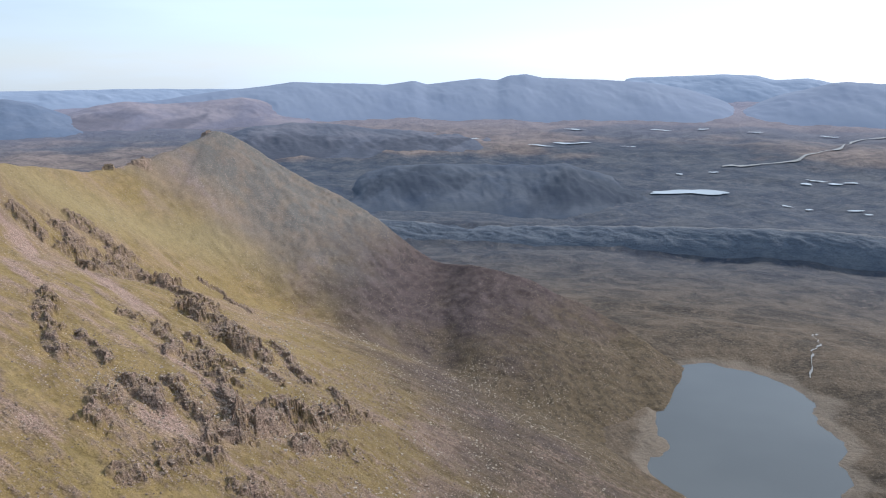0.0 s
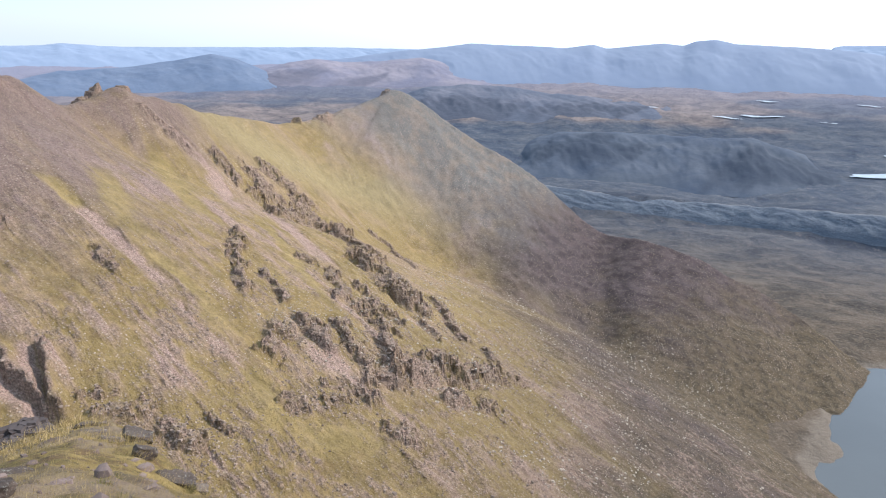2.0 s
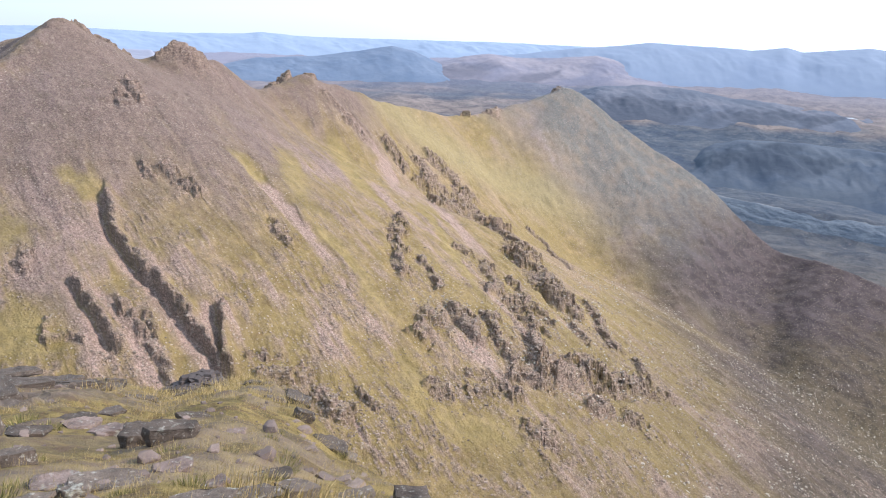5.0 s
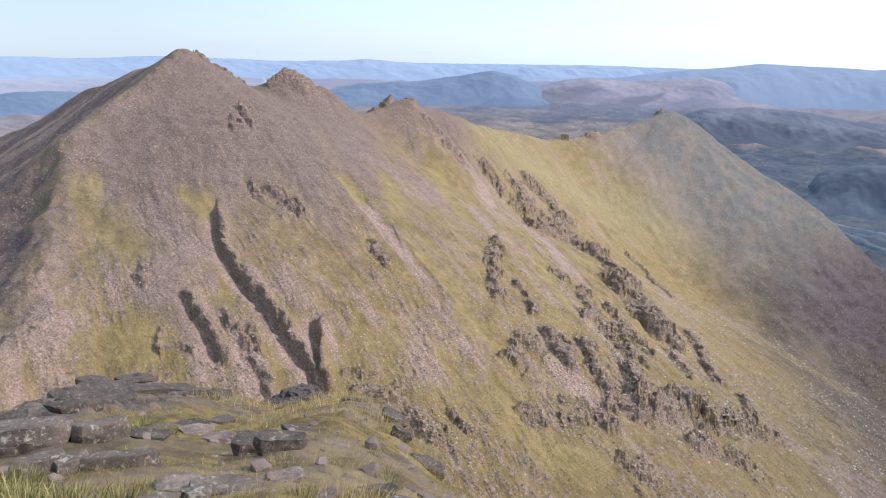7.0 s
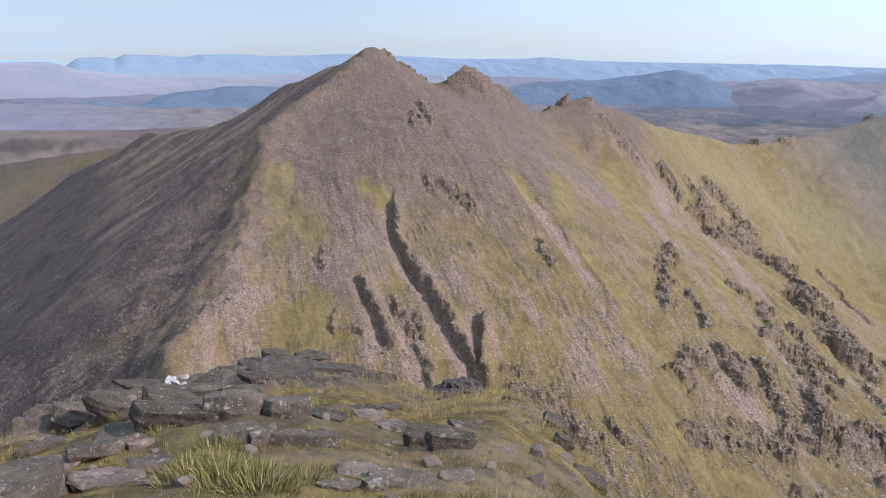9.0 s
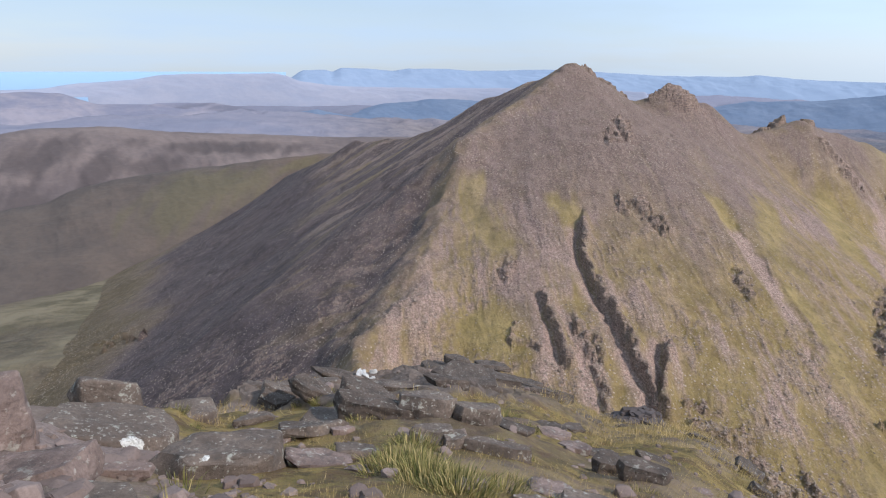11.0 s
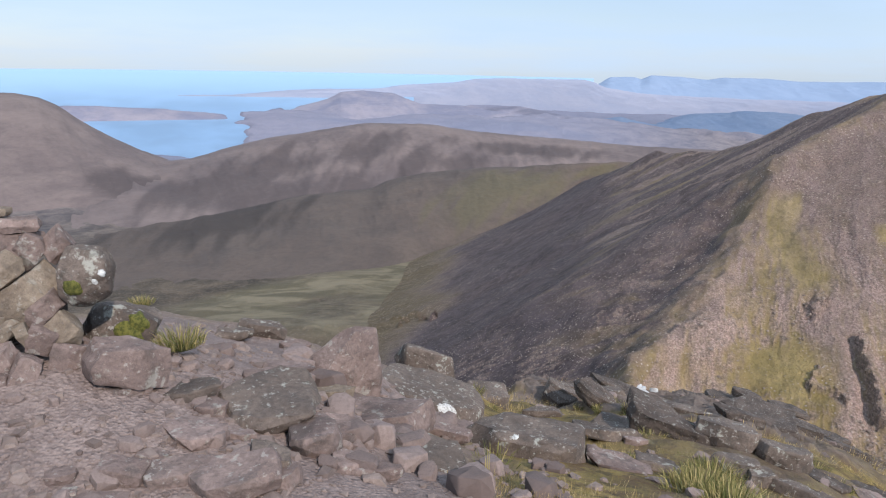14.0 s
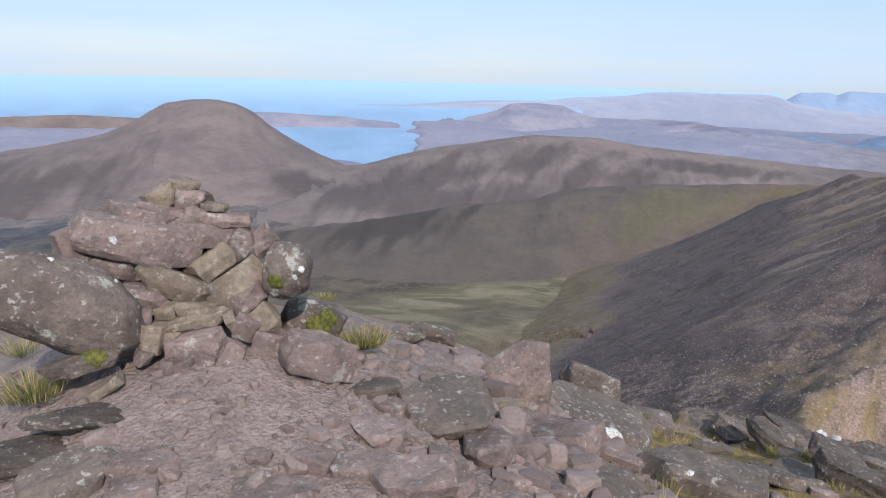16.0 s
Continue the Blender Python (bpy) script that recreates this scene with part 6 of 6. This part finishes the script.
# ---------------------------------------------------------------- loose small stones and turf
def small_rocks(name, label, places, material, seed):
    """Many small angular stones as one mesh; places: (x, y, z, size) rows."""
    rs = np.random.RandomState(seed)
    base = np.array([(-1, -1, -.6), (1, -1, -.6), (1, 1, -.6), (-1, 1, -.6), (-.75, -.7, .6), (.8, -.6, .5), (.65, .75, .65), (-.7, .6, .45)]) * 0.5
    faces = np.array([(0, 1, 5, 4), (1, 2, 6, 5), (2, 3, 7, 6), (3, 0, 4, 7), (4, 5, 6, 7)])
    n = len(places)
    co = np.repeat(base[None], n, 0) * (1 + rs.uniform(-0.35, 0.35, (n, 8, 3)))
    co = co * (places[:, 3, None, None] * np.stack([rs.uniform(0.8, 1.5, n), rs.uniform(0.7, 1.1, n), rs.uniform(0.4, 0.9, n)], 1)[:, None, :])
    a = rs.uniform(0, 6.28, n)
    c, s = np.cos(a)[:, None], np.sin(a)[:, None]
    x, y = co[:, :, 0] * c - co[:, :, 1] * s, co[:, :, 0] * s + co[:, :, 1] * c
    co = np.stack([x, y, co[:, :, 2]], -1) + places[:, None, :3]
    q = (faces[None] + (np.arange(n) * 8)[:, None, None]).reshape(-1, 4)
    me = bpy.data.meshes.new(name)
    me.from_pydata(co.reshape(-1, 3).tolist(), [], q.tolist())
    me.materials.append(material)
    return tagged(new(name, me), label, "stones", kind="stuff")


def rubble_material(name, a, b):
    m = Mat(name, 0.92)
    fine = m.noise(30, 4, 0.7)
    c = m.mix(m.island(), a, b)
    m.color(m.mix(m.step(fine, 0.3, 0.7, 0, 0.5), c, tuple(v * 0.6 for v in a)))
    m.bump(fine, 0.01, 0.6)
    return m.m


def pebble_material():
    m = Mat("loose_pink_stone", 0.92)
    at = m.pos(local=True)
    fine = m.noise(9, 5, 0.7, at)
    c = m.mix(m.rand(), (0.118, 0.086, 0.075), (0.225, 0.168, 0.146))
    m.color(m.mix(m.step(fine, 0.35, 0.7, 0.0, 0.45), c, (0.085, 0.064, 0.056)))
    m.bump(fine, 0.004, 0.7)
    return m.m


def face_stone_material():
    m = Mat("slope_boulders", 0.95)
    v = m.noise(1.2, 4, 0.65)
    c = m.mix(m.island(), (0.15, 0.112, 0.088), (0.34, 0.258, 0.20))
    m.color(m.mix(m.step(v, 0.35, 0.7, 0, 0.5), c, (0.10, 0.08, 0.07)))
    m.bump(v, 0.3, 0.6)
    return m.m


def scatter_summit():
    rs = np.random.RandomState(12)
    az = np.concatenate([rs.uniform(92, 137, 1500), rs.uniform(74, 112, 260), rs.uniform(20, 80, 500)])
    rr = np.concatenate([rs.uniform(2.0, 4.3, 1500), rs.uniform(2.4, 5.2, 260), 2.6 + 34 * rs.random_sample(500) ** 1.8])
    x, y = polar(az, rr)
    size = np.concatenate([0.008 + 0.045 * rs.random_sample(1500) ** 4, 0.02 + 0.06 * rs.random_sample(260) ** 1.5, (0.025 + 0.11 * rs.random_sample(500) ** 3.0) * (0.5 + rr[1760:] * 0.07)])
    z = summit_z(x, y) + size * 0.12
    small_rocks("loose_stones", "loose pink stones and grit on the trodden soil", np.stack([x, y, z, size], 1), rubble_material("loose_stone", (0.130, 0.096, 0.082), (0.235, 0.178, 0.150)), 13)


def dark_mound():
    rs = np.random.RandomState(5)
    n = 700
    a, d = rs.uniform(0, 6.28, n), np.sqrt(rs.random_sample(n))
    cx, cy = polar(np.array([47.0]), np.array([44.0]))
    x, y = cx + np.cos(a) * d * 2.6, cy + np.sin(a) * d * 2.6
    z = summit_z(x, y) + 1.5 * (1 - d ** 2) * rs.uniform(0.3, 1, n)
    small_rocks("rubble_heap", "dark heap of broken rock on the slope edge", np.stack([x, y, z, rs.uniform(0.3, 0.8, n)], 1), rubble_material("dark_rubble", (0.06, 0.048, 0.045), (0.13, 0.105, 0.098)), 6)


def turf():
    rnd = random.Random(44)
    rs = np.random.RandomState(45)
    n = 26000
    az = rs.uniform(16, 84, n)
    rr = 2.6 + 42 * rs.random_sample(n) ** 1.8
    x, y = polar(az, rr)
    rr = np.hypot(x, y)
    keep = (fbm(x / 1.8, y / 1.8, 4, 61) > -0.08) & (outcrop(x, y, rr) < 0.5)
    x, y, rr = x[keep], y[keep], rr[keep]
    z = summit_z(x, y)
    bm = bmesh.new()
    clump = 0.6 + 1.3 * smooth(fbm(x / 1.6, y / 1.6, 4, 62), 0.05, 0.5)
    for px, py, pz, pr, lush in zip(x, y, z, rr, clump):
        blades(bm, (px, py, pz), rnd.uniform(0.045, 0.090) * (0.42 + pr * 0.06) * lush, 7, 0.09 + pr * 0.020, rnd, 0.55, (px / pr * 0.45 + 0.25, py / pr * 0.45))
    me = bpy.data.meshes.new("turf")
    bm.to_mesh(me)
    bm.free()
    me.materials.append(GRASS)
    tagged(new("turf", me), "short yellow-green turf on the stony slope", "grass", kind="stuff")


def scatter_face():
    rs = np.random.RandomState(31)
    n = 420000
    az, rr = rs.uniform(-20, 80, n), 230 + 850 * rs.random_sample(n) ** 1.3
    x, y = polar(az, rr)
    z, rock_v, scree, heath_shade, stones, grey, straw, flow, fall, lush, peat = mountain_form(x, y)
    clump = smooth(fbm(x / 38, y / 38, 4, 97), 0.0, 0.35)
    litter = smooth(x, -230, -120) * smooth(y, 400, 500) * smooth(heath_shade, 0.6, 0.2) * smooth(fbm(x / 25, y / 25, 4, 98), -0.2, 0.3)
    chance = 0.04 + 0.25 * rock_v + 0.26 * scree * clump + 0.26 * stones * clump + 0.22 * litter
    chance = chance * (1 - 0.75 * lush) * (0.45 + 0.55 * smooth(x, -330, -200)) * (1 - 0.8 * np.clip(heath_shade, 0, 1))
    gz = ground_height(az, rr)[2]
    keep = (rs.random_sample(n) < chance) & (z > gz - 1)
    x, y, z = x[keep], y[keep], z[keep]
    size = (0.45 + 1.4 * rs.random_sample(len(x)) ** 4) * (0.75 + 0.4 * rock_v[keep])
    m = 9000
    bx, by = rs.uniform(-220, 160, m), rs.uniform(380, 900, m)
    form = mountain_form(bx, by)
    bz, bheath_shade = form[0], form[3]
    bgz = ground_height(np.degrees(np.arctan2(-bx, by)), np.hypot(bx, by))[2]
    ok = (bz > bgz) & (rs.random_sample(m) < (0.12 + 0.88 * smooth(fbm(bx / 30, by / 30, 4, 98), -0.05, 0.35)) * (1 - 0.6 * np.clip(bheath_shade, 0, 1)))
    bsize = 0.7 + 1.3 * rs.random_sample(m) ** 3
    small_rocks("pale_boulders", "pale sandstone boulders littering the lower slope", np.stack([bx, by, bz + bsize * 0.2, bsize], 1)[ok], rubble_material("pale_boulder", (0.27, 0.225, 0.18), (0.48, 0.42, 0.34)), 33)
    small_rocks("slope_boulders", "pale boulders strewn over the mountain face", np.stack([x, y, z + size * 0.15, size], 1), face_stone_material(), 32)


def countable_stones():
    """Loose stones beside the path, each a part of the ground it lies on."""
    rnd = random.Random(71)
    pebble = pebble_material()
    kinds = []
    for k in range(8):
        me = rock_mesh((1.0, rnd.uniform(0.65, 0.95), rnd.uniform(0.4, 0.7)), 900 + k, cuts=1, rough=0.06)
        me.materials.append(pebble)
        kinds.append(me)
    for k in range(290):
        if k < 150:
            az, rr = rnd.uniform(93, 130), rnd.uniform(2.3, 3.9)
            size = 0.03 + 0.10 * rnd.random() ** 2.2
        elif k < 220:
            az, rr = rnd.uniform(74, 100), rnd.uniform(2.6, 4.8)
            size = 0.07 + 0.20 * rnd.random() ** 1.5
        else:
            az, rr = rnd.uniform(35, 74), rnd.uniform(3.0, 14.0)
            size = (0.05 + 0.17 * rnd.random() ** 2.5) * (0.6 + rr * 0.07)
        x, y = -math.sin(radians(az)) * rr, math.cos(radians(az)) * rr
        z = float(summit_z(np.array([x]), np.array([y]))[0])
        ob = new("stone", kinds[rnd.randrange(8)])
        ob.parent = summit
        ob.matrix_basis = pose(x, y, z + size * 0.12, rnd.uniform(-14, 14), rnd.uniform(-14, 14), rnd.uniform(0, 360)) @ Matrix.Scale(size, 4)


scatter_summit()
countable_stones()
dark_mound()
turf()
scatter_face()
